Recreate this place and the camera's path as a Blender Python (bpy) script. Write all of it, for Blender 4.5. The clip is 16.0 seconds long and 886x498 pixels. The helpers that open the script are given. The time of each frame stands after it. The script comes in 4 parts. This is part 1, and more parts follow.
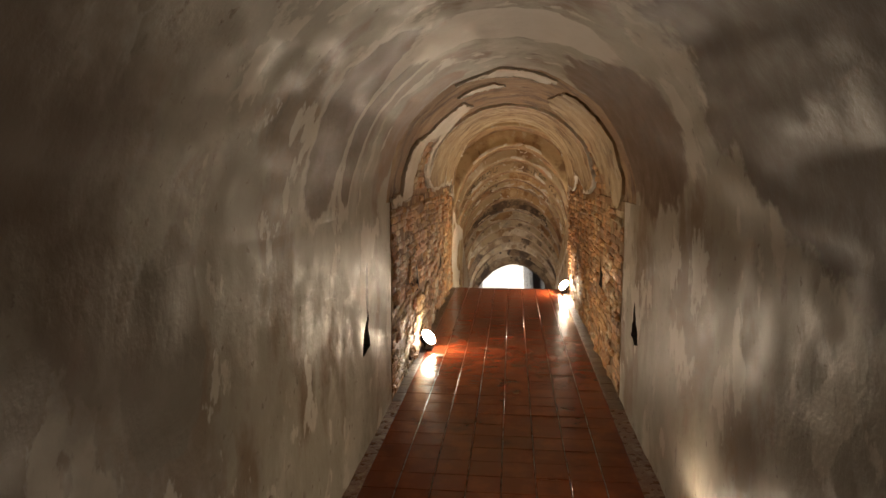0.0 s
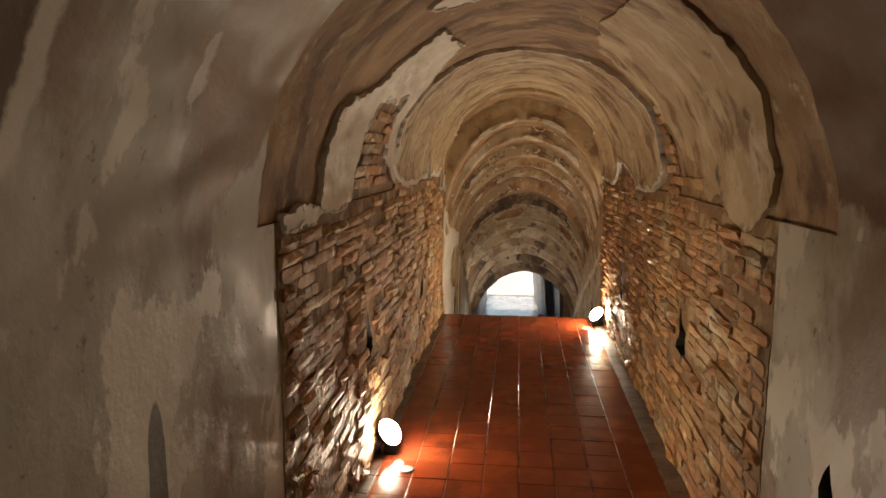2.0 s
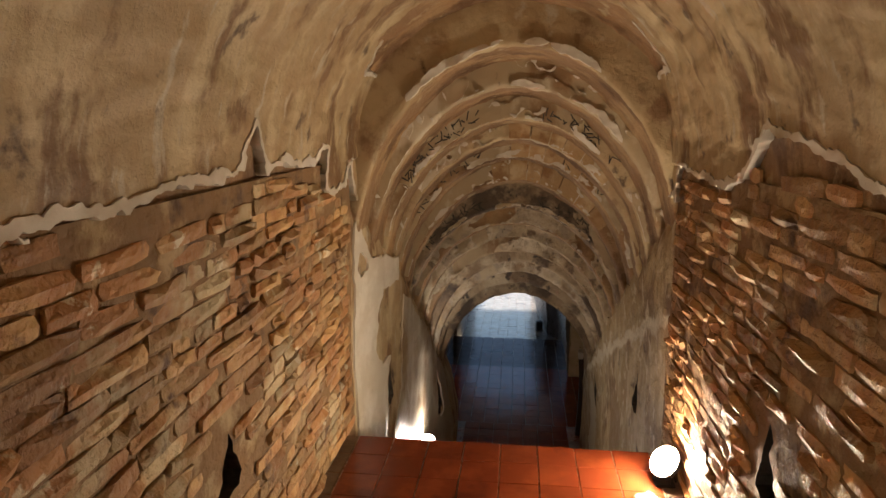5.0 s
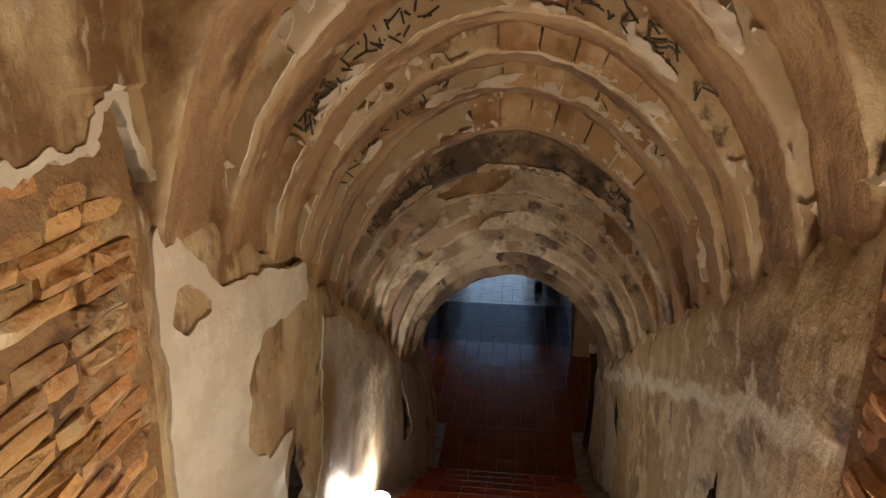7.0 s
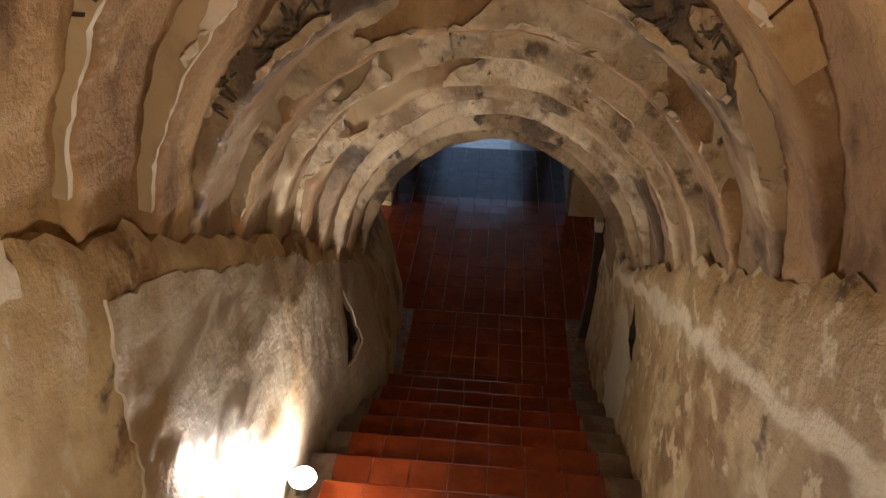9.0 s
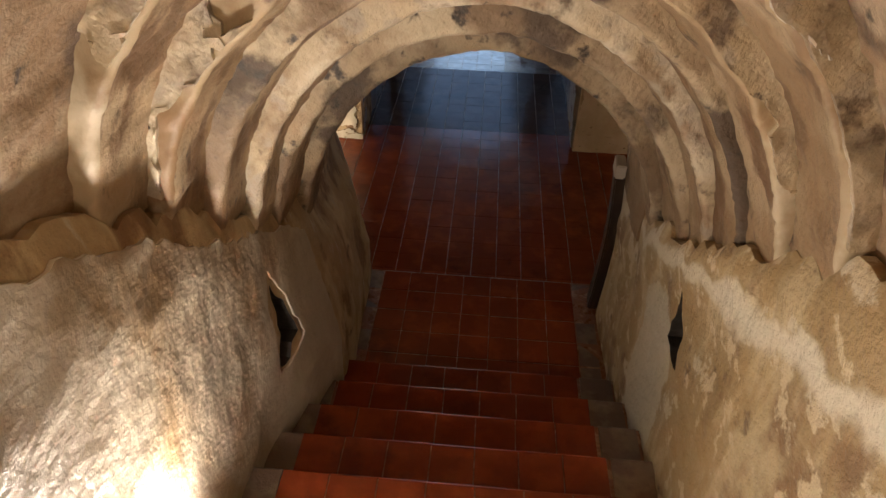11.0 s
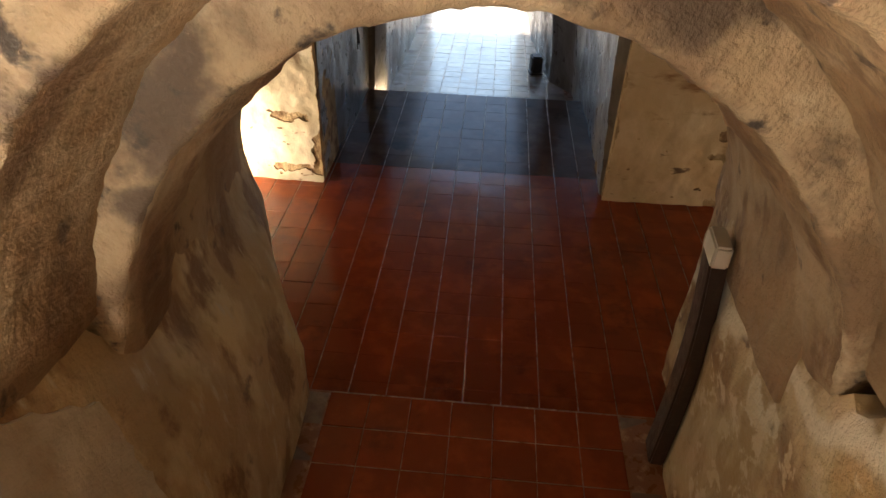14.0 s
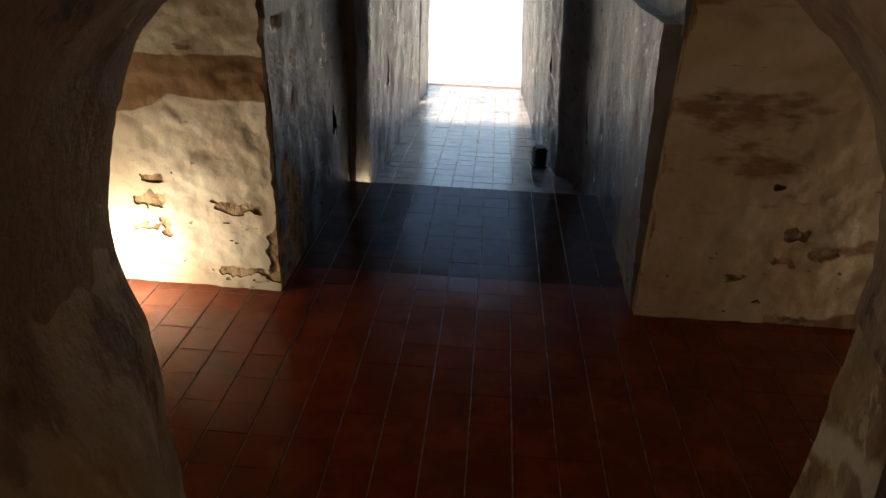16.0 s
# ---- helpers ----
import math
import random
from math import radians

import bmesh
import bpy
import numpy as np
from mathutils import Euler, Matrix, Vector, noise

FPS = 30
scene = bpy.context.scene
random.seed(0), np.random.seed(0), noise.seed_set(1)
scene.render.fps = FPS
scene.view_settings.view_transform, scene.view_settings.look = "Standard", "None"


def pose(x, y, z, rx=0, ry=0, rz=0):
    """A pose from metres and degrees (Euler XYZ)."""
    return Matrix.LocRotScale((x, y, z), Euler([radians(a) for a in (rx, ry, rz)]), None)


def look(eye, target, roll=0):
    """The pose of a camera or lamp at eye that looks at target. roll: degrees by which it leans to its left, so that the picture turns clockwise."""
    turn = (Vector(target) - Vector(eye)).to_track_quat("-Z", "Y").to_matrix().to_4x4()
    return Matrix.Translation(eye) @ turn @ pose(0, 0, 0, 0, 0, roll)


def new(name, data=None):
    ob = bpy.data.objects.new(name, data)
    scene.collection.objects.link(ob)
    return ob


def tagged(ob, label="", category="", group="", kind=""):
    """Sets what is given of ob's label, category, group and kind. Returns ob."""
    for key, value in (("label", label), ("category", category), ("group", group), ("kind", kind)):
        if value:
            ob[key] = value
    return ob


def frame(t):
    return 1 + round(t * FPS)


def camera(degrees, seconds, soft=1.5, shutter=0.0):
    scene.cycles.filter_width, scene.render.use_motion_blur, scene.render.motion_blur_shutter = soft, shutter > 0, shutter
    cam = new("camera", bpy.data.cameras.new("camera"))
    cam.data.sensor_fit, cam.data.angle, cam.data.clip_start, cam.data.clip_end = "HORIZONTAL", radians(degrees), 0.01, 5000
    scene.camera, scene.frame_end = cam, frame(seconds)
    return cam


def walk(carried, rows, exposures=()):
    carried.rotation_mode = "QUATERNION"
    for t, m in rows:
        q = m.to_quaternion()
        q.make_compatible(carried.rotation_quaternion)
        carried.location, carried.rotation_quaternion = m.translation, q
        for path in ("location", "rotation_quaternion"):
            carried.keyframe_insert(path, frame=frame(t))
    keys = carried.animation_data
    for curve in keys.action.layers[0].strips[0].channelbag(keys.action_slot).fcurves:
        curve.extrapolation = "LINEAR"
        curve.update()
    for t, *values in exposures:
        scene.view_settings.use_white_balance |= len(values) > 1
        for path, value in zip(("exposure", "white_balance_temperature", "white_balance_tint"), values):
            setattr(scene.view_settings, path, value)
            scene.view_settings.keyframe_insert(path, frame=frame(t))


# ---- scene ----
cam = camera(67.9, 16.0)
METRES, EYE, TILT, LEAN, TURN = 13.0, 1.643, -7.0, 0.0, 6.0
ROWS = [
    (0.0, 0.0, 0.0, 0.0, -0.0, -0.0, -0.0),
    (0.5, 0.0051, 0.0491, 0.0063, 0.19, 0.12, 0.01),
    (1.0, 0.0082, 0.0948, 0.0112, 0.42, 0.13, -0.09),
    (1.5, 0.0117, 0.1409, 0.0149, 0.45, -0.25, -0.05),
    (2.0, 0.0146, 0.1859, 0.0218, 0.52, -1.29, -0.1),
    (2.5, 0.0193, 0.2314, 0.0282, 0.49, -1.85, 0.04),
    (3.0, 0.0224, 0.2769, 0.034, 0.44, -2.07, -0.02),
    (3.5, 0.0288, 0.3229, 0.0384, 0.41, -2.32, -0.02),
    (4.0, 0.0362, 0.3674, 0.0435, 0.39, -2.69, -0.02),
    (6.5, 0.0608, 0.5581, 0.06, 0.37, -8.07, -0.65),
    (7.0, 0.0642, 0.5931, 0.0611, 0.26, -9.95, -0.66),
    (7.5, 0.0673, 0.6257, 0.0603, 0.09, -13.42, -0.69),
    (8.0, 0.0705, 0.6579, 0.0597, -0.26, -18.29, -0.7),
    (8.5, 0.0739, 0.6862, 0.0579, -0.46, -22.11, -0.77),
    (9.0, 0.077, 0.7081, 0.0553, -0.8, -25.35, -0.85),
    (11.5, 0.0882, 0.8066, 0.0204, -1.53, -31.81, -1.1),
    (12.0, 0.091, 0.8257, 0.0122, -1.43, -31.73, -1.17),
    (12.5, 0.0932, 0.8442, 0.0071, -1.59, -31.63, -1.16),
    (13.0, 0.0919, 0.8645, 0.0027, -1.5, -31.29, -1.3),
    (13.5, 0.0944, 0.884, -0.0047, -1.45, -30.17, -1.31),
    (14.0, 0.0974, 0.903, -0.0104, -1.29, -28.95, -1.35),
    (14.5, 0.0992, 0.9223, -0.0179, -1.31, -27.7, -1.28),
    (15.0, 0.099, 0.9405, -0.025, -1.29, -26.09, -1.54),
    (15.5, 0.1001, 0.9569, -0.0315, -1.41, -23.57, -1.58),
    (16.0, 0.1031, 0.9743, -0.0366, -1.49, -20.25, -1.57),
]
EXPOSURES = [(0.0, 1.38, 6500, 10), (2.0, 1.25, 6500, 10), (4.0, 1.15, 6500, 10), (6.5, 1.35, 6350, 10), (7.0, 1.3, 6350, 10), (8.5, 1.45, 6600, 10), (9.0, 1.88, 6500, 10), (11.5, 2.78, 6450, 10), (12.5, 3.75, 6550, 10), (13.0, 3.85, 6850, 10), (13.5, 3.4, 7000, 10), (14.5, 3.1, 7250, 10), (15.5, 2.4, 7000, 10), (16.0, 1.68, 6600, 10)]
walk(cam, [(t, pose(0, 0, EYE, TILT, LEAN, TURN) @ pose(METRES * x, METRES * y, METRES * z, 90 + pitch, roll, yaw)) for t, x, y, z, yaw, pitch, roll in ROWS], EXPOSURES)

# ---- daylight beyond the exit ----
world = bpy.data.worlds.new("world")
scene.world = world
world.use_nodes = True
wt = world.node_tree
sky = wt.nodes.new("ShaderNodeTexSky")
sky.sky_type, sky.sun_disc, sky.sun_elevation, sky.sun_rotation = "NISHITA", False, radians(74), radians(-162)
wt.links.new(sky.outputs[0], wt.nodes["Background"].inputs[0])
wt.nodes["Background"].inputs[1].default_value = 0.1
sun = new("sun", bpy.data.lights.new("sun", "SUN"))
sun.data.energy, sun.data.angle, sun.data.color = 3.2, radians(9), (1, 0.95, 0.86)
sun.matrix_world = look((-3, 11, 34), (0, 20, 0))

# ---- materials ----


def mixcol(nt, fac, a, b):
    n = nt.nodes.new("ShaderNodeMix")
    n.data_type = "RGBA"
    for s, v in ((n.inputs[0], fac), (n.inputs[6], a), (n.inputs[7], b)):
        if isinstance(v, (int, float)):
            s.default_value = v
        elif isinstance(v, tuple):
            s.default_value = (*v, 1)
        else:
            nt.links.new(v, s)
    return n.outputs[2]


def ramp(nt, value, lo, hi):
    n = nt.nodes.new("ShaderNodeMapRange")
    n.interpolation_type = "SMOOTHSTEP"
    nt.links.new(value, n.inputs[0])
    n.inputs[1].default_value, n.inputs[2].default_value = lo, hi
    return n.outputs[0]


def noise_at(nt, coords, scale, detail=4.0, rough=0.55, stretch=(1, 1, 1), shift=(0, 0, 0)):
    m = nt.nodes.new("ShaderNodeMapping")
    m.inputs[1].default_value, m.inputs[3].default_value = shift, stretch
    nt.links.new(coords, m.inputs[0])
    n = nt.nodes.new("ShaderNodeTexNoise")
    n.inputs["Scale"].default_value, n.inputs["Detail"].default_value, n.inputs["Roughness"].default_value = scale, detail, rough
    nt.links.new(m.outputs[0], n.inputs[0])
    return n.outputs[0]


ONE, FAR = (1, 1, 1), (7.3, 2.1, 4.4)


def surface(name, base, layers, rough=0.6, rough_var=0.1, bump=0.3, bump_scale=60.0, coarse=9.0, spec=0.5, vary=0.0, old=None, blots=(), bands=()):
    """A worn mineral surface. layers: (colour, noise scale, low, high, stretch, shift) laid over the base where the noise is high."""
    m = bpy.data.materials.new(name)
    m.use_nodes = True
    nt = m.node_tree
    b = nt.nodes["Principled BSDF"]
    geo = nt.nodes.new("ShaderNodeNewGeometry").outputs[0]
    col = base
    for colour, scale, lo, hi, stretch, shift in layers:
        col = mixcol(nt, ramp(nt, noise_at(nt, geo, scale, 6.0, 0.6, stretch, shift), lo, hi), col, colour)
    for (ky, kz, k0), lo, hi, colour in bands:
        # a strip of other plaster along a slanting line, with an uneven border
        sep = nt.nodes.new("ShaderNodeVectorMath")
        sep.operation, sep.inputs[1].default_value = "DOT_PRODUCT", (0, ky, kz)
        nt.links.new(geo, sep.inputs[0])
        wob = nt.nodes.new("ShaderNodeMath")
        wob.operation, wob.inputs[1].default_value = "MULTIPLY_ADD", 0.34
        nt.links.new(noise_at(nt, geo, 3.5, 3.0, 0.5), wob.inputs[0])
        nt.links.new(sep.outputs["Value"], wob.inputs[2])
        off = k0 - 0.17
        within = nt.nodes.new("ShaderNodeMath")
        within.operation = "MULTIPLY"
        nt.links.new(ramp(nt, wob.outputs[0], lo - off - 0.02, lo - off + 0.02), within.inputs[0])
        nt.links.new(ramp(nt, wob.outputs[0], hi - off + 0.02, hi - off - 0.02), within.inputs[1])
        col = mixcol(nt, within.outputs[0], col, colour)
    for centre, radii, colour in blots:
        # a stain with an uneven border
        m2 = nt.nodes.new("ShaderNodeVectorMath")
        m2.operation, m2.inputs[1].default_value = "SUBTRACT", centre
        nt.links.new(geo, m2.inputs[0])
        m3 = nt.nodes.new("ShaderNodeVectorMath")
        m3.operation, m3.inputs[1].default_value = "DIVIDE", radii
        nt.links.new(m2.outputs[0], m3.inputs[0])
        far_off = nt.nodes.new("ShaderNodeVectorMath")
        far_off.operation = "LENGTH"
        nt.links.new(m3.outputs[0], far_off.inputs[0])
        wob = nt.nodes.new("ShaderNodeMath")
        wob.operation, wob.inputs[1].default_value = "MULTIPLY_ADD", 0.9
        nt.links.new(noise_at(nt, geo, 3.2, 7.0, 0.62), wob.inputs[0])
        nt.links.new(far_off.outputs["Value"], wob.inputs[2])
        col = mixcol(nt, ramp(nt, wob.outputs[0], 1.50, 1.40), col, colour)
    if old:
        # an older, browner coat takes over along the passage, with an uneven border
        colour, start, end = old
        sep = nt.nodes.new("ShaderNodeSeparateXYZ")
        nt.links.new(geo, sep.inputs[0])
        wob = nt.nodes.new("ShaderNodeMath")
        wob.operation, wob.inputs[1].default_value = "MULTIPLY_ADD", 3.2
        nt.links.new(noise_at(nt, geo, 1.3, 6.0, 0.6, ONE, (4, 4, 4)), wob.inputs[0])
        nt.links.new(sep.outputs[1], wob.inputs[2])
        col = mixcol(nt, ramp(nt, wob.outputs[0], end + 1.6, start + 1.6), colour, col)
    if vary:
        info = nt.nodes.new("ShaderNodeObjectInfo")
        isl = nt.nodes.new("ShaderNodeNewGeometry").outputs["Random Per Island"]
        add = nt.nodes.new("ShaderNodeMath")
        add.operation = "ADD"
        nt.links.new(info.outputs["Random"], add.inputs[0])
        nt.links.new(isl, add.inputs[1])
        wrap = nt.nodes.new("ShaderNodeMath")
        wrap.operation = "FRACT"
        nt.links.new(add.outputs[0], wrap.inputs[0])
        hsv = nt.nodes.new("ShaderNodeHueSaturation")
        rng = nt.nodes.new("ShaderNodeMapRange")
        rng.inputs[3].default_value, rng.inputs[4].default_value = 1 - vary, 1 + vary
        nt.links.new(wrap.outputs[0], rng.inputs[0])
        nt.links.new(rng.outputs[0], hsv.inputs["Value"])
        if isinstance(col, tuple):
            hsv.inputs["Color"].default_value = (*col, 1)
        else:
            nt.links.new(col, hsv.inputs["Color"])
        col = hsv.outputs[0]
    if isinstance(col, tuple):
        b.inputs["Base Color"].default_value = (*col, 1)
    else:
        nt.links.new(col, b.inputs["Base Color"])
    fine = noise_at(nt, geo, bump_scale, 5.0, 0.65)
    big = noise_at(nt, geo, coarse, 5.0, 0.6)
    r = nt.nodes.new("ShaderNodeMapRange")
    nt.links.new(big, r.inputs[0])
    r.inputs[1].default_value, r.inputs[2].default_value = 0.3, 0.7
    r.inputs[3].default_value, r.inputs[4].default_value = rough - rough_var, rough + rough_var
    nt.links.new(r.outputs[0], b.inputs["Roughness"])
    b.inputs["Specular IOR Level"].default_value = spec
    if bump:
        b1 = nt.nodes.new("ShaderNodeBump")
        b1.inputs["Strength"].default_value, b1.inputs["Distance"].default_value = bump, 0.03
        nt.links.new(big, b1.inputs["Height"])
        b2 = nt.nodes.new("ShaderNodeBump")
        b2.inputs["Strength"].default_value, b2.inputs["Distance"].default_value = bump, 0.006
        nt.links.new(fine, b2.inputs["Height"])
        nt.links.new(b1.outputs[0], b2.inputs["Normal"])
        nt.links.new(b2.outputs[0], b.inputs["Normal"])
    return m


grey_plaster = surface("grey_plaster", (0.34, 0.31, 0.25), [((0.45, 0.42, 0.355), 2.6, 0.47, 0.6, (1, 0.7, 0.5), (0, 0, 0)), ((0.21, 0.15, 0.095), 1.7, 0.5, 0.62, (1, 1, 0.6), FAR), ((0.11, 0.08, 0.06), 5.0, 0.62, 0.75, (1, 1, 0.5), (3, 1, 2)), ((0.16, 0.12, 0.085), 22.0, 0.62, 0.72, ONE, (2, 7, 5)), ((0.54, 0.50, 0.43), 3.6, 0.55, 0.585, (1, 1, 0.6), (9, 4, 1))], 0.45, 0.13, 0.17, 45, 8, 0.28, old=((0.165, 0.108, 0.066), 1.5, 0.7), blots=[
    ((0.65, 1.2, 1.9), (0.6, 1.15, 0.62), (0.085, 0.052, 0.03)), ((-0.7, -0.1, 1.7), (0.6, 0.9, 0.6), (0.10, 0.066, 0.04)), ((0.62, 3.75, 1.82), (0.75, 0.95, 0.43), (0.115, 0.062, 0.032)), ((-0.68, 2.72, 1.85), (0.46, 0.31, 0.50), (0.53, 0.49, 0.42)),
    ((-0.68, 2.72, 1.85), (0.44, 0.265, 0.445), (0.13, 0.085, 0.057)), ((-0.70, 3.19, 1.85), (0.42, 0.18, 0.47), (0.53, 0.49, 0.42)),
    ((-0.70, 3.19, 1.85), (0.40, 0.13, 0.41), (0.12, 0.076, 0.05)), ((-0.83, 1.5, 1.2), (0.2, 0.2, 0.3), (0.2, 0.165, 0.12)), ((-0.62, 4.06, 1.9), (0.45, 0.24, 0.5), (0.24, 0.14, 0.075)),
    ((0.0, 3.0, 2.27), (0.55, 0.3, 0.3), (0.6, 0.56, 0.5)), ((-0.83, 3.71, 0.93), (0.12, 0.035, 0.16), (0.10, 0.085, 0.07)),
    ((-0.83, 0.6, 0.5), (0.12, 0.12, 0.2), (0.16, 0.13, 0.10))])
right_plaster = surface("right_plaster", (0.33, 0.235, 0.115), [((0.45, 0.36, 0.215), 3.1, 0.46, 0.58, (1, 1.6, 0.45), (0, 0, 0)), ((0.2, 0.12, 0.055), 2.6, 0.5, 0.62, (1, 1, 0.7), FAR), ((0.54, 0.48, 0.36), 5.0, 0.6, 0.66, ONE, (4, 2, 9)), ((0.11, 0.065, 0.035), 6.0, 0.6, 0.7, ONE, (1, 8, 3)), ((0.52, 0.44, 0.30), 8.0, 0.57, 0.62, ONE, (8, 3, 6))], 0.5, 0.12, 0.8, 50, 10, bands=[((0.471, 1, -4.98), -0.045, 0.04, (0.60, 0.55, 0.44))], blots=[((0.8, 12.3, -1.5), (0.3, 0.25, 0.5), (0.5, 0.46, 0.36)), ((0.8, 10.6, -0.7), (0.3, 0.3, 0.3), (0.27, 0.18, 0.09))])
stair_plaster = surface("stair_plaster", (0.40, 0.34, 0.26), [((0.50, 0.46, 0.38), 2.6, 0.45, 0.62, (1, 1, 0.5), (0, 0, 0)), ((0.27, 0.19, 0.11), 2.2, 0.52, 0.66, (1, 1, 0.6), FAR)], 0.45, 0.12, 0.34, 60, 22, 0.45)
tan_plaster = surface("tan_plaster", (0.375, 0.29, 0.18), [((0.52, 0.45, 0.33), 3.1, 0.5, 0.62, (1, 1, 0.6), (0, 0, 0)), ((0.22, 0.13, 0.06), 2.6, 0.51, 0.64, (1, 1, 0.7), FAR), ((0.12, 0.07, 0.04), 6.0, 0.63, 0.72, ONE, (1, 8, 3))], 0.6, 0.1, 0.28, 55, 9)
brown_plaster = surface("brown_plaster", (0.375, 0.272, 0.15), [((0.51, 0.41, 0.25), 3.1, 0.46, 0.62, (0.8, 1.5, 0.8), (0, 0, 0)), ((0.19, 0.108, 0.05), 3.2, 0.5, 0.62, (0.8, 1.5, 0.8), FAR), ((0.46, 0.40, 0.30), 7.0, 0.58, 0.68, (0.7, 2.0, 0.7), (3, 3, 1)), ((0.09, 0.055, 0.035), 6.0, 0.61, 0.72, ONE, (1, 8, 3))], 0.6, 0.12, 0.6, 70, 10)
white_plaster = surface("white_plaster", (0.56, 0.51, 0.43), [((0.66, 0.62, 0.55), 4.0, 0.45, 0.6, ONE, (0, 0, 0)), ((0.36, 0.28, 0.18), 2.2, 0.56, 0.7, ONE, FAR)], 0.5, 0.1, 0.35, 60, 8)
mortar = surface("mortar", (0.235, 0.14, 0.065), [((0.42, 0.31, 0.17), 6.0, 0.5, 0.65, ONE, (0, 0, 0)), ((0.10, 0.055, 0.03), 5.0, 0.55, 0.68, ONE, FAR)], 0.8, 0.1, 0.9, 60, 16)
brick_clay = surface("brick_clay", (0.38, 0.19, 0.075), [((0.48, 0.30, 0.13), 4.0, 0.45, 0.6, ONE, (0, 0, 0)), ((0.50, 0.40, 0.24), 2.3, 0.54, 0.64, ONE, FAR), ((0.14, 0.07, 0.035), 7.0, 0.58, 0.70, ONE, (2, 5, 1)), ((0.60, 0.52, 0.38), 6.5, 0.64, 0.68, ONE, (6, 3, 8))], 0.55, 0.15, 1.0, 70, 18, 0.5, 0.34)
red_tile = surface("red_tile", (0.19, 0.034, 0.011), [((0.25, 0.05, 0.015), 5.0, 0.45, 0.65, ONE, (0, 0, 0)), ((0.12, 0.022, 0.009), 3.0, 0.55, 0.7, ONE, FAR)], 0.155, 0.05, 0.06, 90, 6, 0.35, 0.07)
# the red tile again, with the corridor's weak light and grey sheen coloured in
dim_tile = surface("dim_tile", (0.082, 0.046, 0.033), [((0.11, 0.07, 0.052), 5.0, 0.45, 0.65, ONE, (0, 0, 0)), ((0.03, 0.022, 0.02), 3.0, 0.55, 0.7, ONE, FAR)], 0.13, 0.03, 0.06, 90, 6, 0.12, 0.1)
# pale base stands in for the sky's sheen on dark ramp tiles
sheen_tile = surface("sheen_tile", (0.30, 0.25, 0.22), [((0.40, 0.35, 0.31), 5.0, 0.45, 0.65, ONE, (0, 0, 0)), ((0.18, 0.12, 0.095), 3.0, 0.55, 0.7, ONE, FAR)], 0.17, 0.06, 0.06, 90, 6, 0.6, 0.1)
grout = surface("grout", (0.20, 0.085, 0.04), [((0.32, 0.2, 0.12), 14.0, 0.5, 0.65, ONE, (0, 0, 0))], 0.3, 0.08, 0.3, 80, 20)
black_metal = surface("black_metal", (0.02, 0.02, 0.021), [((0.05, 0.045, 0.04), 20.0, 0.5, 0.7, ONE, (0, 0, 0))], 0.45, 0.1, 0.1, 200, 30)
earth = surface("earth", (0.42, 0.36, 0.28), [((0.5, 0.45, 0.36), 1.0, 0.4, 0.6, ONE, (0, 0, 0))], 0.9, 0.05, 0.5, 30, 3)

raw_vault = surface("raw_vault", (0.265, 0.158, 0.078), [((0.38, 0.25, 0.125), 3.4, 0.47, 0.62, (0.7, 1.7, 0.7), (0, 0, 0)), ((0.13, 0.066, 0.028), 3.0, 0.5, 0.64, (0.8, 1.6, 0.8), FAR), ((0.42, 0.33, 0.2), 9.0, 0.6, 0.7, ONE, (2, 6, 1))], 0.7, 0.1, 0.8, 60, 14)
# stained plaster, darkened further for the shade under the rings
stained_shaded_soffit = surface("stained_shaded_soffit", (0.23, 0.15, 0.085), [((0.36, 0.28, 0.19), 3.2, 0.5, 0.62, ONE, (0, 0, 0)), ((0.09, 0.055, 0.035), 3.6, 0.5, 0.62, ONE, FAR), ((0.035, 0.027, 0.022), 9.0, 0.6, 0.68, (1, 1, 0.6), (1, 8, 3))], 0.6, 0.12, 0.6, 70, 10)
pale_rib = surface("pale_rib", (0.46, 0.37, 0.245), [((0.58, 0.51, 0.385), 3.4, 0.45, 0.6, ONE, (0, 0, 0)), ((0.27, 0.19, 0.115), 4.0, 0.5, 0.64, (1, 1.6, 1), FAR), ((0.37, 0.31, 0.235), 11.0, 0.48, 0.62, ONE, (6, 1, 2)), ((0.13, 0.088, 0.055), 7.0, 0.56, 0.68, ONE, (1, 8, 3)), ((0.07, 0.05, 0.035), 16.0, 0.64, 0.72, ONE, (5, 2, 3))], 0.55, 0.12, 0.8, 55, 11)
pale_plaster = surface("pale_plaster", (0.38, 0.31, 0.19), [((0.50, 0.44, 0.32), 3.0, 0.48, 0.62, (1, 1, 0.5), (0, 0, 0)), ((0.24, 0.15, 0.07), 2.6, 0.5, 0.66, (1, 1, 0.5), FAR), ((0.13, 0.085, 0.045), 7.0, 0.62, 0.72, (1, 1, 0.6), (1, 8, 3))], 0.45, 0.12, 0.6, 50, 8)
# a brown band of seepage near the top of the wall
BROWN_BAND = [((-1.35, 15.72, -1.13), (0.75, 0.3, 0.11), (0.24, 0.135, 0.055)), ((-1.9, 15.72, -1.2), (0.35, 0.3, 0.12), (0.27, 0.16, 0.07))]
lime_wall = surface("lime_wall", (0.50, 0.435, 0.32), [((0.62, 0.57, 0.46), 2.0, 0.45, 0.6, ONE, (0, 0, 0)), ((0.42, 0.31, 0.17), 1.6, 0.6, 0.74, (0.7, 1, 2.2), FAR), ((0.24, 0.15, 0.08), 6.0, 0.64, 0.7, (0.6, 1, 1.6), (1, 8, 3))], 0.7, 0.1, 0.35, 50, 9, blots=BROWN_BAND)
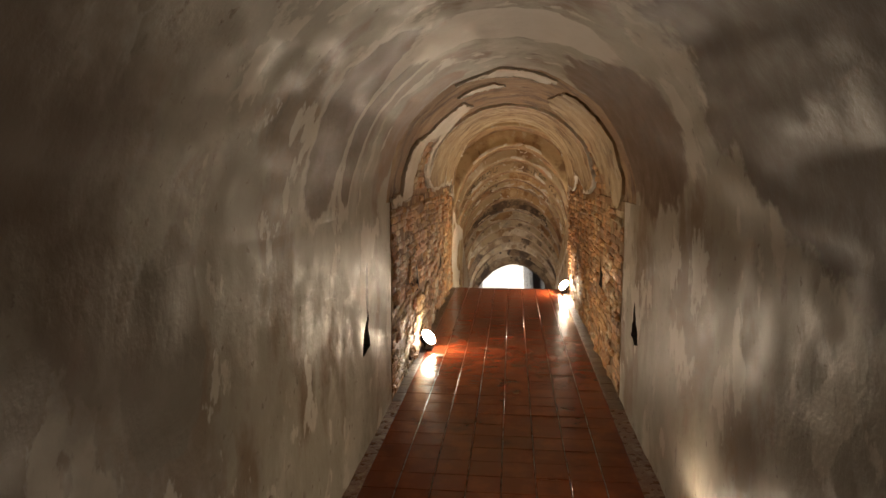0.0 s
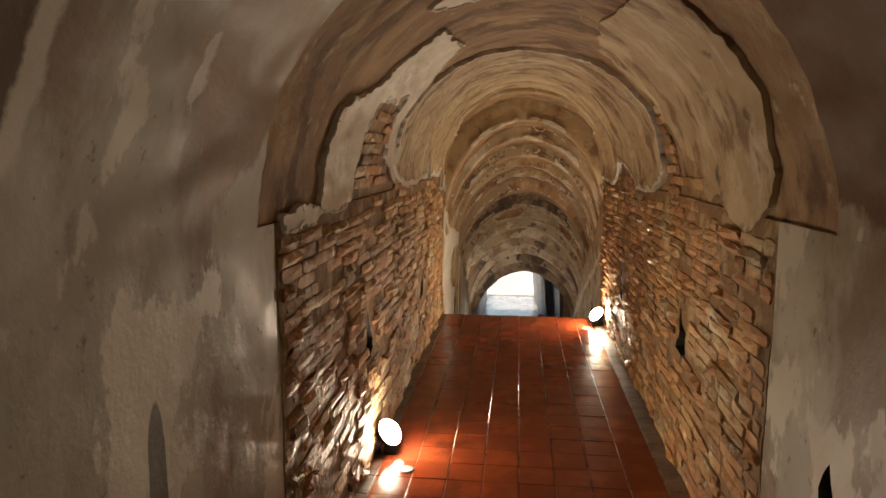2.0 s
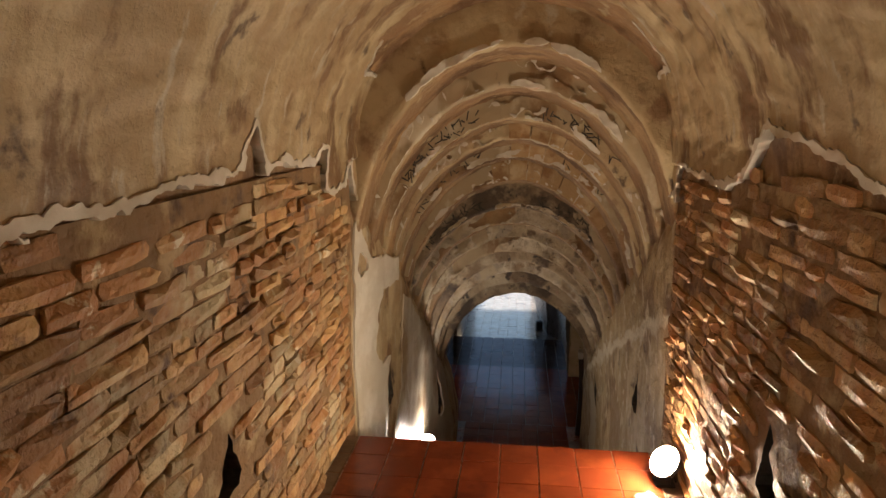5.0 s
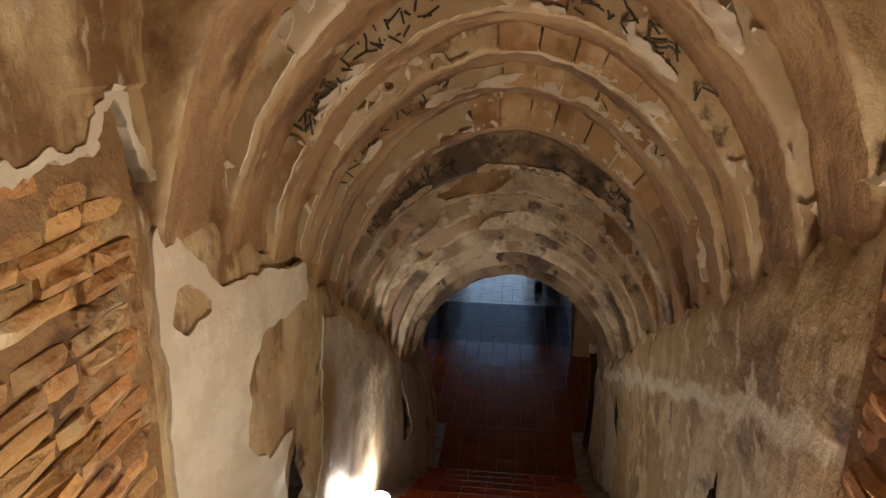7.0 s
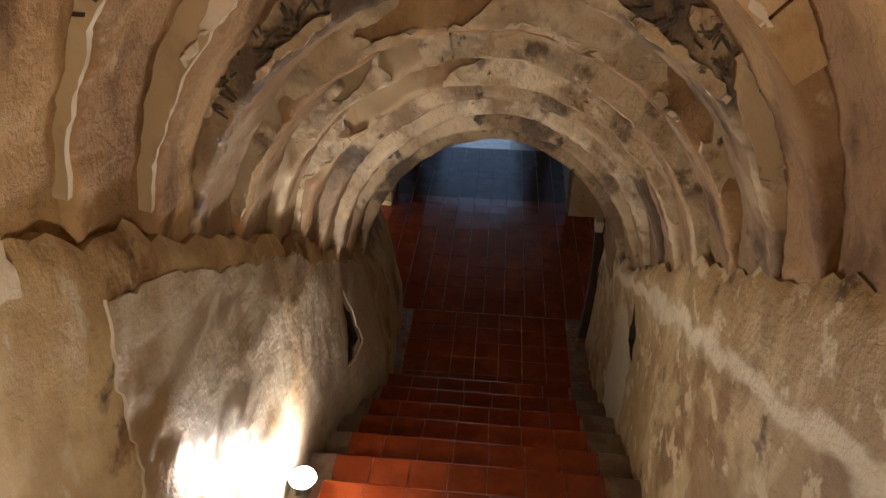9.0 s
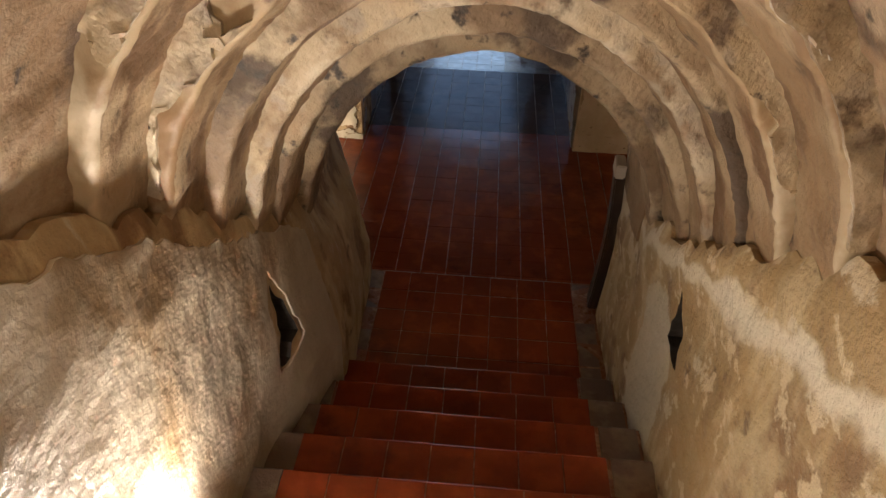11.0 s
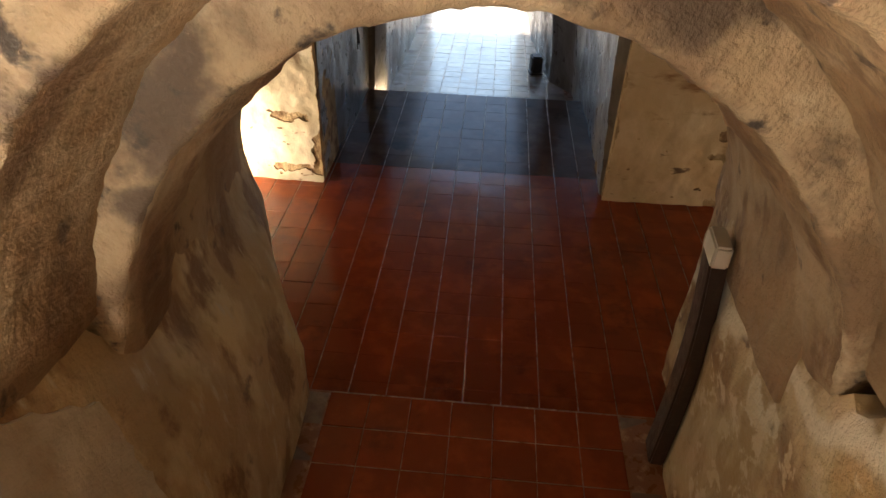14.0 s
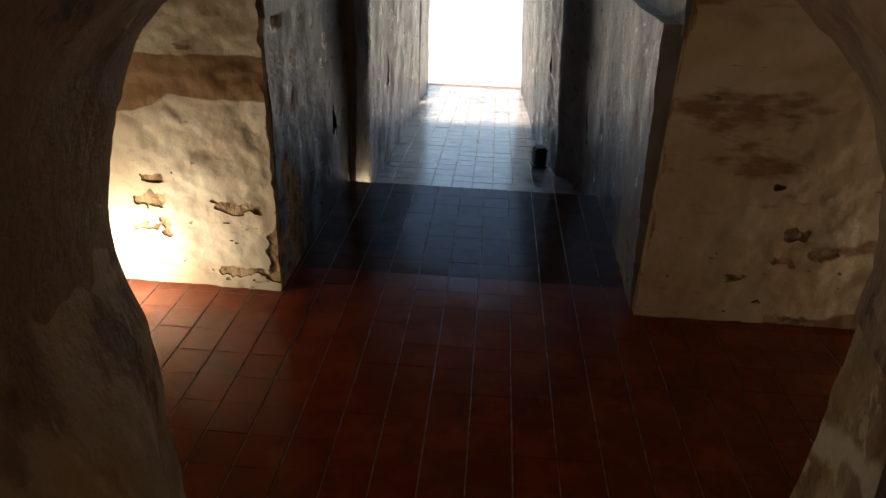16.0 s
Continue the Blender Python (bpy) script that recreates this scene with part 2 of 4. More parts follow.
ochre_wall = surface("ochre_wall", (0.54, 0.41, 0.25), [((0.62, 0.50, 0.34), 2.0, 0.48, 0.62, ONE, (0, 0, 0)), ((0.27, 0.155, 0.075), 1.6, 0.52, 0.60, (0.7, 1, 2.0), FAR), ((0.13, 0.08, 0.045), 6.0, 0.64, 0.7, (0.6, 1, 1.6), (1, 8, 3))], 0.65, 0.1, 0.35, 50, 9)
slick_plaster = surface("slick_plaster", (0.17, 0.155, 0.135), [((0.27, 0.25, 0.22), 2.6, 0.48, 0.64, (1, 1, 0.3), (0, 0, 0)), ((0.09, 0.068, 0.05), 2.0, 0.5, 0.66, (1, 1, 0.35), FAR)], 0.33, 0.1, 0.5, 45, 8)
cement = surface("cement", (0.13, 0.085, 0.06), [((0.2, 0.15, 0.11), 7.0, 0.45, 0.62, ONE, (0, 0, 0)), ((0.11, 0.07, 0.05), 5.0, 0.55, 0.68, ONE, FAR)], 0.4, 0.12, 0.3, 70, 14)
rib_brick = surface("rib_brick", (0.42, 0.28, 0.14), [((0.52, 0.40, 0.24), 5.0, 0.45, 0.62, ONE, (0, 0, 0)), ((0.28, 0.15, 0.06), 4.0, 0.52, 0.66, ONE, FAR)], 0.65, 0.1, 0.5, 70, 12, 0.5, 0.12)
# streaky stained soffit whose base also carries the shade away from the lamp
shaded_soffit = surface("shaded_soffit", (0.25, 0.165, 0.09), [((0.36, 0.27, 0.17), 3.0, 0.47, 0.62, (1.5, 1, 0.5), (0, 0, 0)), ((0.14, 0.08, 0.04), 3.4, 0.5, 0.62, (1.6, 1.4, 0.45), FAR), ((0.07, 0.045, 0.028), 9.0, 0.6, 0.7, (1, 1, 0.6), (1, 8, 3))], 0.6, 0.12, 0.6, 60, 11)
# darker, mottled version of pale_rib; gives the last ribs their shading by colour
mottled_shade_rib = surface("mottled_shade_rib", (0.36, 0.275, 0.175), [((0.48, 0.40, 0.28), 3.4, 0.47, 0.6, ONE, (0, 0, 0)), ((0.20, 0.135, 0.08), 2.2, 0.46, 0.58, (1, 1.4, 1), FAR), ((0.085, 0.058, 0.038), 3.0, 0.5, 0.63, ONE, (1, 8, 3)), ((0.04, 0.03, 0.024), 9.0, 0.58, 0.68, ONE, (5, 2, 3))], 0.6, 0.12, 0.8, 55, 11)
# near-black: the shade inside the niches as a colour, also the scribbles' ink
niche_shade_scribble = surface("niche_shade_scribble", (0.03, 0.026, 0.022), [((0.07, 0.06, 0.05), 9.0, 0.45, 0.65, ONE, (0, 0, 0))], 0.7, 0.1, 0.4, 60, 12)
dark_plaster = surface("dark_plaster", (0.17, 0.11, 0.065), [((0.26, 0.19, 0.13), 2.4, 0.45, 0.65, (1, 0.7, 0.6), (0, 0, 0)), ((0.10, 0.06, 0.038), 3.0, 0.5, 0.68, ONE, FAR)], 0.5, 0.12, 0.5, 50, 7)
crust = surface("crust", (0.44, 0.33, 0.19), [((0.2, 0.12, 0.06), 9.0, 0.45, 0.62, ONE, (0, 0, 0))], 0.8, 0.1, 0.8, 60, 20)
dark_wood = surface("dark_wood", (0.03, 0.016, 0.011), [((0.06, 0.03, 0.018), 8.0, 0.45, 0.65, (4, 4, 0.5), (0, 0, 0))], 0.4, 0.1, 0.25, 90, 20)

def bulb_glass(power, colour=(1, 0.82, 0.60, 1)):
    m = bpy.data.materials.new("bulb_glass")
    m.use_nodes = True
    b = m.node_tree.nodes["Principled BSDF"]
    b.inputs["Emission Color"].default_value, b.inputs["Emission Strength"].default_value = colour, power
    return m


WARM, PALE = (1, 0.81, 0.58, 1), (1, 0.86, 0.715, 1)
bulb, dim_bulb, strong_bulb, stair_bulb, cross_bulb, faint_bulb = bulb_glass(125, WARM), bulb_glass(34, WARM), bulb_glass(240, WARM), bulb_glass(212, PALE), bulb_glass(62, WARM), bulb_glass(34, WARM)

# ---- mesh helpers ----


def part(name, bm, material, parent=None, label=""):
    me = bpy.data.meshes.new(name)
    bm.to_mesh(me)
    bm.free()
    for m in material if isinstance(material, tuple) else (material,):
        me.materials.append(m)
    ob = new(name, me)
    ob.parent = parent
    return tagged(ob, label)


def smooth(ob, angle=40):
    ob.data.shade_smooth()
    ob.data.set_sharp_from_angle(angle=radians(angle))
    return ob


def rough(p, scale, depth):
    return noise.fractal(Vector(p) * scale, 0.7, 2.2, 4) * depth


def clamp(v):
    return min(1.0, max(0.0, v))


def lerp(points, y):
    """Straight lines from point to point."""
    for (a, p), (b, q) in zip(points, points[1:]):
        if y <= b:
            return p + (q - p) * clamp((y - a) / (b - a))
    return points[-1][1]


def shell(inner, outer, nu, nv):
    """A closed thick sheet between two surfaces of (u, v), each from 0 to 1."""
    bm = bmesh.new()
    rows = []
    for f in (inner, outer):
        rows.append([[bm.verts.new(f(i / nu, j / nv)) for j in range(nv + 1)] for i in range(nu + 1)])
    a, b = rows
    for i in range(nu):
        for j in range(nv):
            bm.faces.new((a[i][j], a[i][j + 1], a[i + 1][j + 1], a[i + 1][j]))
            bm.faces.new((b[i][j], b[i + 1][j], b[i + 1][j + 1], b[i][j + 1]))
    for i in range(nu):
        bm.faces.new((a[i][0], a[i + 1][0], b[i + 1][0], b[i][0]))
        bm.faces.new((a[i + 1][nv], a[i][nv], b[i][nv], b[i + 1][nv]))
    for j in range(nv):
        bm.faces.new((a[0][j + 1], a[0][j], b[0][j], b[0][j + 1]))
        bm.faces.new((a[nu][j], a[nu][j + 1], b[nu][j + 1], b[nu][j]))
    bmesh.ops.recalc_face_normals(bm, faces=bm.faces)
    return bm


def box(x0, y0, z0, x1, y1, z1, bevel=0.0):
    bm = bmesh.new()
    bmesh.ops.create_cube(bm, size=1, matrix=Matrix.Translation(((x0 + x1) / 2, (y0 + y1) / 2, (z0 + z1) / 2)) @ Matrix.Diagonal((x1 - x0, y1 - y0, z1 - z0, 1)))
    if bevel:
        bmesh.ops.bevel(bm, geom=bm.edges[:], offset=bevel, segments=2, affect="EDGES")
    return bm


def inside(poly, u, v):
    """How far (u, v) lies within the outline poly; negative outside it."""
    best, odd = 1e9, False
    for (a, b), (c, d) in zip(poly, poly[1:] + poly[:1]):
        if (b > v) != (d > v) and u < (c - a) * (v - b) / (d - b) + a:
            odd = not odd
        k = clamp(((u - a) * (c - a) + (v - b) * (d - b)) / max(1e-9, (c - a) ** 2 + (d - b) ** 2))
        best = min(best, math.hypot(u - a - k * (c - a), v - b - k * (d - b)))
    return best if odd else -best


def ragged(poly, seed, big=0.05, small=0.018):
    return lambda u, v: inside(poly, u, v) + rough((u, v, seed), 4.5, big) + rough((u, v, seed + 9), 19, small)


def layer(name, point, span, cell, mask, thick, material, lip_material, lip, parent, label="", val=None):
    """A coat of plaster of some thickness with a broken edge: point(u, v, lift) lays it on a surface, mask is above 0 where it is left, lip is its pale edge's width."""
    u0, u1, v0, v1 = span
    nu, nv = max(1, round((u1 - u0) / cell)), max(1, round((v1 - v0) / cell))
    du, dv = (u1 - u0) / nu, (v1 - v0) / nv
    val = val or [[mask(u0 + i * du, v0 + j * dv) for j in range(nv + 1)] for i in range(nu + 1)]
    bm = bmesh.new()
    made = {}
    low_z = -0.012 if thick > 0.005 else -0.002

    def vert(p, q):
        """The corner p, or where the border crosses the side from p to q."""
        key = (p, q) if p <= q else (q, p)
        if key not in made:
            (i, j), (k, m) = key
            f, g = val[i][j], val[k][m]
            t = 0.0 if p == q else min(0.97, max(0.03, f / (f - g)))
            u, v = u0 + (i + (k - i) * t) * du, v0 + (j + (m - j) * t) * dv
            made[key] = [bm.verts.new(point(u, v, thick)), None, (u, v)]
        return key

    def foot(key):
        if made[key][1] is None:
            made[key][1] = bm.verts.new(point(*made[key][2], low_z))
        return made[key][1]
    for i in range(nu):
        for j in range(nv):
            ring = ((i, j), (i + 1, j), (i + 1, j + 1), (i, j + 1))
            vals = [val[a][b] for a, b in ring]
            if max(vals) <= 0:
                continue
            keys = []
            for n in range(4):
                p, q = ring[n], ring[(n + 1) % 4]
                if vals[n] > 0:
                    keys.append(vert(p, p))
                if (vals[n] > 0) != (vals[(n + 1) % 4] > 0):
                    keys.append(vert(p, q))
            f = bm.faces.new([made[k][0] for k in keys])
            f.smooth = True
            for n, k in enumerate(keys):
                m = keys[(n + 1) % len(keys)]
                cut_side = k[0] != k[1] and m[0] != m[1]
                (ua, va), (ub, vb) = made[k][2], made[m][2]
                rim = any(abs(x - e) < 1e-6 and abs(y - e) < 1e-6 for x, y, e in ((ua, ub, u0), (ua, ub, u1), (va, vb, v0), (va, vb, v1)))
                if cut_side or rim:
                    w = bm.faces.new((made[k][0], foot(k), foot(m), made[m][0]))
                    w.material_index = 1
    bmesh.ops.recalc_face_normals(bm, faces=bm.faces)
    if lip:
        # the pale broken edge stands a little proud
        layer("plaster_edge", point, span, cell, mask, thick + 0.005, lip_material, lip_material, 0, parent, "", [[min(f, lip - f) for f in row] for row in val])
    return smooth(part(name, bm, (material, lip_material), parent, label), 38)


def cut(ob, holes):
    """Takes the recesses out of a wall."""
    made = []
    for bm in holes:
        # recess faces take the cutter's near-black, so their shade is painted in
        c = part("cutter", bm, niche_shade_scribble)
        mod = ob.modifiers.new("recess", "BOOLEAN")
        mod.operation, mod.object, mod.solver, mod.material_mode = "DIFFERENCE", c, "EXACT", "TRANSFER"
        made.append(c)
    bpy.context.view_layer.update()
    me = bpy.data.meshes.new_from_object(ob.evaluated_get(bpy.context.evaluated_depsgraph_get()))
    ob.modifiers.clear()
    ob.data = me
    for c in made:
        bpy.data.objects.remove(c)
    smooth(ob)


def niche(side, y, z0, z1, width, lean=0.0, x=0.8):
    """A tall narrow recess, pointed at its top, worn round its rim."""
    h = z1 - z0
    edge = [(-0.5, 0.04), (-0.3, 0.0), (-0.08, -0.02), (0.2, 0.05), (0.5, 0.07), (0.47, 0.22), (0.38, 0.35), (0.30, 0.5), (0.18, 0.62), (0.12, 0.78), (0.0, 1.0), (-0.08, 0.84), (-0.13, 0.68), (-0.28, 0.52), (-0.33, 0.38), (-0.46, 0.2)]
    ring = [(y + width * (p + rough((y, p, q), 9, 0.16)) + lean * clamp((q - 0.5) * 3), z0 + h * (q + rough((q, y, p), 9, 0.05))) for p, q in edge]
    bm = bmesh.new()
    a = [bm.verts.new((side * (x - 0.15), p, q)) for p, q in ring]
    b = [bm.verts.new((side * (x + 0.4), y + (p - y) * 0.8, z0 + (q - z0) * 0.9)) for p, q in ring]
    n = len(ring)
    for i in range(n):
        bm.faces.new((a[i], a[(i + 1) % n], b[(i + 1) % n], b[i]))
    bm.faces.new(a[::-1])
    bm.faces.new(b)
    bmesh.ops.recalc_face_normals(bm, faces=bm.faces)
    return bm


# ---- plan of the tunnel ----
X_LEFT, X_RIGHT = -0.835, 0.785
MID, HALF = -0.025, 0.80
SPRING, CROWN = 1.40, 2.27
BRICK_FROM_LEFT, BRICK_FROM_RIGHT, PIER_FROM = 4.44, 4.68, 9.16
STAIR_FROM, TREAD, RISER, STEPS = 8.98, 0.2663, 0.1434, 14
LANDING, LOWER = -2.15, -2.317
LANDING_END, TUNNEL_END, CROSS_END, EDGE, EXIT = 13.65, 14.08, 15.72, 17.43, 23.2
STAIR_TO = STAIR_FROM + TREAD * STEPS


def floor_at(y):
    return lerp(((STAIR_FROM, 0.0), (STAIR_TO, LANDING), (LANDING_END, LANDING), (LANDING_END + 0.01, LOWER)), y)


def spring_at(y):
    return lerp(((8.9, SPRING), (9.22, 1.12), (9.86, 0.77), (10.33, 0.50), (10.6, 0.33), (11.06, 0.05), (11.34, -0.12), (11.86, -0.47), (12.13, -0.67), (12.35, -0.80), (12.72, -1.0), (13.1, -1.08), (14.2, -1.15)), y)


def ramp_at(y):
    return -2.50 - (y - EDGE) * 0.075


def wall_x(side, y, z, depth=0.02):
    x = X_LEFT if side < 0 else X_RIGHT
    if side < 0 and y > 9.2:
        x += 0.045 * clamp((y - 9.2) / 0.5) + 0.03 * clamp((y - 9.8) / 0.5) * clamp((13.4 - y) / 0.5)
    if side < 0 and y > 11.3:
        x += 0.15 * clamp((y - 11.8) / 0.8) * clamp((spring_at(y) - z) / 0.8) * clamp((13.9 - y) / 0.25)
        x -= 0.11 * clamp((y - 13.5) / 0.58) ** 2
    if side > 0 and y > 9.2:
        x += 0.005 * clamp((y - 9.2) / 1.5) - 0.012 * clamp((y - 9.8) / 0.5) * clamp((12.4 - y) / 0.5) + 0.05 * clamp((y - 11.0) / 1.0) * clamp((spring_at(y) - z) / 0.4) + 0.16 * clamp((y - 13.35) / 0.6)
    if y > 12.6:
        x += side * (0.04 if side < 0 else 0.08) * clamp((y - 12.6) / 0.4) * clamp((z - spring_at(y) + 0.35) / 0.35)
    x += rough((side * 3, y, z), 1.1, depth) + rough((side * 5, y, z), 6, depth * 0.22)
    if y > 12.7:
        # the wall runs out into the foot of the last bay
        k = clamp((z - spring_at(y) + 0.3) / 0.3) * clamp((y - 12.7) / 0.22)
        u = max(0.0, y - 12.92) / (TUNNEL_END - 12.92)
        x += (0.01 + side * (0.83 + 0.14 * u ** 3) - x) * k * k * (3 - 2 * k)
    if y < 9.0:
        # the wall runs smoothly into the foot of the vault
        k = clamp((z - 1.0) / (SPRING - 1.0)) * clamp((9.0 - y) / 0.1)
        x += (vault_point(y, 0.0 if side < 0 else math.pi, 0)[0] - x) * k * k * (3 - 2 * k)
    return x


def side_wall(side, y0, y1, material, name, top, bottom, depth=0.02, step=0.04, holes=(), roll=0.0):
    nu, nv = max(2, round((y1 - y0) / step)), 60

    def inner(u, v):
        y = y0 + (y1 - y0) * u
        z = bottom(y) + (top(y) - bottom(y)) * v
        return (wall_x(side, y, z, depth) + side * roll * max(0.0, (v - 0.94) / 0.06) ** 2, y, z)

    def outer(u, v):
        p = inner(u, v)
        return (side * 1.35, p[1], p[2])
    ob = smooth(part(name, shell(inner, outer, nu, nv), material))
    if holes:
        cut(ob, holes)
    return tagged(ob, kind="structure")


def vault_point(y, a, lift, crown=CROWN, spring=SPRING, half=HALF, mid=MID, depth=0.015):
    p = (math.cos(a) * 2, y, math.sin(a) * 2 + crown)
    r = 1 + rough(p, 1.5, depth) + rough(p, 7, depth * 0.4)
    return (mid - math.cos(a) * (half * r - lift), y, spring + math.sin(a) * ((crown - spring) * r - lift))


def arch(y0, y1, crown, spring, half, material, name, depth=0.015, thick=0.4, ny=4, na=64, mid=MID):
    def inner(u, v):
        return vault_point(y0 + (y1 - y0) * u, math.pi * v, 0, crown, spring, half, mid, depth)

    def outer(u, v):
        a = math.pi * v
        return (mid - math.cos(a) * (half + thick), y0 + (y1 - y0) * u, spring + math.sin(a) * (crown - spring + thick))
    return tagged(smooth(part(name, shell(inner, outer, ny, na), material), 50), kind="structure")


def facade(name, x0, x1, y, z0, z1, thick, material, depth=0.02, holes=()):
    """A wall across the way; its rough face looks back at the stair."""
    def inner(u, v):
        x, z = x0 + (x1 - x0) * u, z0 + (z1 - z0) * v
        return (x, y + rough((x, y, z), 1.3, depth) + rough((x, y, z), 7, depth * 0.3), z)

    def outer(u, v):
        p = inner(u, v)
        return (p[0], y + thick, p[2])
    return tagged(smooth(part(name, shell(inner, outer, max(4, round((x1 - x0) / 0.06)), 40), material)), kind="structure")


def flat(z):
    return lambda y: z


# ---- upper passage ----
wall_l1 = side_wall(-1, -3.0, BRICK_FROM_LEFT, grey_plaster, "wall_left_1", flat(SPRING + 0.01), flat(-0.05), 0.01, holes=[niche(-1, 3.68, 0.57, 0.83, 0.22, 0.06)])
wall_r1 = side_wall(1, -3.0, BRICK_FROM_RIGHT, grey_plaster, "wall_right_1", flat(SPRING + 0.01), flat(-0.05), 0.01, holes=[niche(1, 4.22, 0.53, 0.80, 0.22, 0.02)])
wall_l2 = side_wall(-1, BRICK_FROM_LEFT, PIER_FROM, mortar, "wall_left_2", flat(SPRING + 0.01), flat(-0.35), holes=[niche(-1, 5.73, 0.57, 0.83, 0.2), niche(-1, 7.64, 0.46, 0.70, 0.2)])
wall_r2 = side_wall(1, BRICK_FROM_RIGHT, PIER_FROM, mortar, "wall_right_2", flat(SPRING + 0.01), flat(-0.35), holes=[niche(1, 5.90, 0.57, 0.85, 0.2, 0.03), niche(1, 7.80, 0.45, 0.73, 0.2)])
vault_1 = arch(-3.0, 4.3, CROWN, SPRING, HALF, grey_plaster, "vault_1", ny=80)
vault_2 = arch(4.3, 8.9, CROWN, SPRING, HALF + 0.012, raw_vault, "vault_2", ny=70)
tagged(part("wall_back", box(-1.3, -3.3, -0.3, 1.3, -3.0, 2.7), grey_plaster), kind="structure")
floor_upper = tagged(part("floor_upper", box(-0.95, -3.0, -0.3, 0.9, STAIR_FROM, -0.003), grout), kind="structure")

# coats of plaster left on the vault: outlines in metres along the passage and degrees of the arch from its left foot
ARC = 0.84 * math.pi / 180


def coat(outline, seed, material, lip_material, lip, thick, parent, big=0.05, small=0.018, but=(), cell=0.02):
    poly = [(y, d * ARC) for y, d in outline]
    keep = ragged(poly, seed, big, small)
    away = [ragged([(y, d * ARC) for y, d in q], seed + 3, big, small) for q in but]
    span = (min(p[0] for p in poly) - 0.12, max(p[0] for p in poly) + 0.12, min(p[1] for p in poly) - 0.12, max(p[1] for p in poly) + 0.12)

    def on_vault(u, v, lift):
        if v < 0:
            return (wall_x(-1, u, SPRING + v) + lift, u, SPRING + v)
        if v > 180 * ARC:
            return (wall_x(1, u, SPRING + 180 * ARC - v) - lift, u, SPRING + 180 * ARC - v)
        return vault_point(u, v / 0.84, lift)
    return layer("plaster_coat", on_vault, span, cell, lambda u, v: min([keep(u, v)] + [-f(u, v) for f in away]), thick, material, lip_material, lip, parent)


coat([(4.5, -2), (4.5, 2), (4.86, 3), (4.88, 10), (4.92, 27), (5.3, 38), (5.42, 62), (5.97, 66), (6.22, 44), (6.18, 21), (6.28, 10), (6.40, 4), (6.2, 8), (5.6, 1), (5.36, 1), (5.15, -1)], 1, white_plaster, white_plaster, 0.012, 0.012, vault_2, 0.03, 0.02, but=[[(5.36, -9), (5.38, 7), (5.43, 20), (5.46, 31), (5.78, 34), (5.93, 38), (5.96, 29), (6.05, 16), (6.22, 8), (6.4, -9)]])
coat([(4.95, 60), (4.9, 83), (5.1, 88), (5.2, 84), (5.12, 66)], 2, white_plaster, white_plaster, 0.012, 0.012, vault_2, 0.02, 0.015)
coat([(4.36, 64), (4.24, 86), (4.45, 112), (4.66, 108), (4.55, 84)], 3, white_plaster, white_plaster, 0.012, 0.012, vault_2, 0.03, 0.015)
coat([(6.24, 48), (6.21, 21), (6.31, 9), (6.45, 5), (6.85, 0), (7.2, 2), (7.8, 3), (7.87, 12), (7.99, 3), (8.3, 1), (8.5, 2), (8.58, 5), (8.66, 5), (8.65, -6), (8.8, -9), (9.02, -8), (9.1, 0), (9.14, -2), (9.2, -14), (9.3, -14), (9.3, 30), (9.0, 30), (9.0, 150), (9.3, 150), (9.3, 192), (9.12, 192), (9.12, 182), (8.95, 180), (8.4, 183), (8.16, 177), (7.96, 168), (7.5, 173), (7.2, 181), (6.64, 180), (6.40, 175), (6.33, 165), (6.26, 146), (6.3, 130), (6.7, 100), (6.45, 70)], 4, brown_plaster, white_plaster, 0.024, 0.02, vault_2, 0.03, 0.014, cell=0.013)
coat([(4.7, 118), (4.62, 150), (4.72, 176), (4.95, 184), (5.1, 182), (5.3, 175), (5.45, 178), (5.6, 168), (5.86, 162), (5.98, 152), (6.12, 138), (6.1, 120), (5.5, 112)], 5, brown_plaster, brown_plaster, 0.0, 0.012, vault_2, 0.03, 0.014)



# ---- stair passage ----


def broken_top(seed):
    return lambda y: spring_at(y) + 0.045 + rough((y, seed, 0), 5, 0.06) + rough((y, seed, 3), 17, 0.03)


def stair_bottom(y):
    return floor_at(y) - 0.4


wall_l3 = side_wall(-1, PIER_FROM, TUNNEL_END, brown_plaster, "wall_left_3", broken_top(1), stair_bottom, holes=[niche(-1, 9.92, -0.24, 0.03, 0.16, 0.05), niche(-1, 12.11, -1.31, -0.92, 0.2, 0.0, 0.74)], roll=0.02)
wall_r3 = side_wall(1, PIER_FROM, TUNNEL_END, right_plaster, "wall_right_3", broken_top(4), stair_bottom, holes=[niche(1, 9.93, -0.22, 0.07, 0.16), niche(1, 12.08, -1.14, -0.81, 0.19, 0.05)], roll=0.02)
RINGS = [(8.9, 2.20), (9.22, 1.95), (9.55, 1.77), (9.86, 1.60), (10.1, 1.475), (10.33, 1.355), (10.59, 1.168), (10.79, 0.958), (11.06, 0.79), (11.34, 0.63), (11.61, 0.465), (11.86, 0.32), (12.12, 0.16), (12.35, 0.0), (12.72, -0.215)]
RING_HALF, RING_END = 0.79, 12.95
rng_rib = random.Random(11)
# undersides darker than faces: stains plus the shade painted into the colour
SOFFIT = [raw_vault] * 7 + [stained_shaded_soffit] * 2 + [shaded_soffit] * 6
# the last two faces are darker to paint in their shading
FACE = [brown_plaster, brown_plaster, tan_plaster, brown_plaster, brown_plaster, raw_vault, raw_vault, mottled_shade_rib, raw_vault, tan_plaster, tan_plaster, mottled_shade_rib, pale_rib, mottled_shade_rib, mottled_shade_rib]


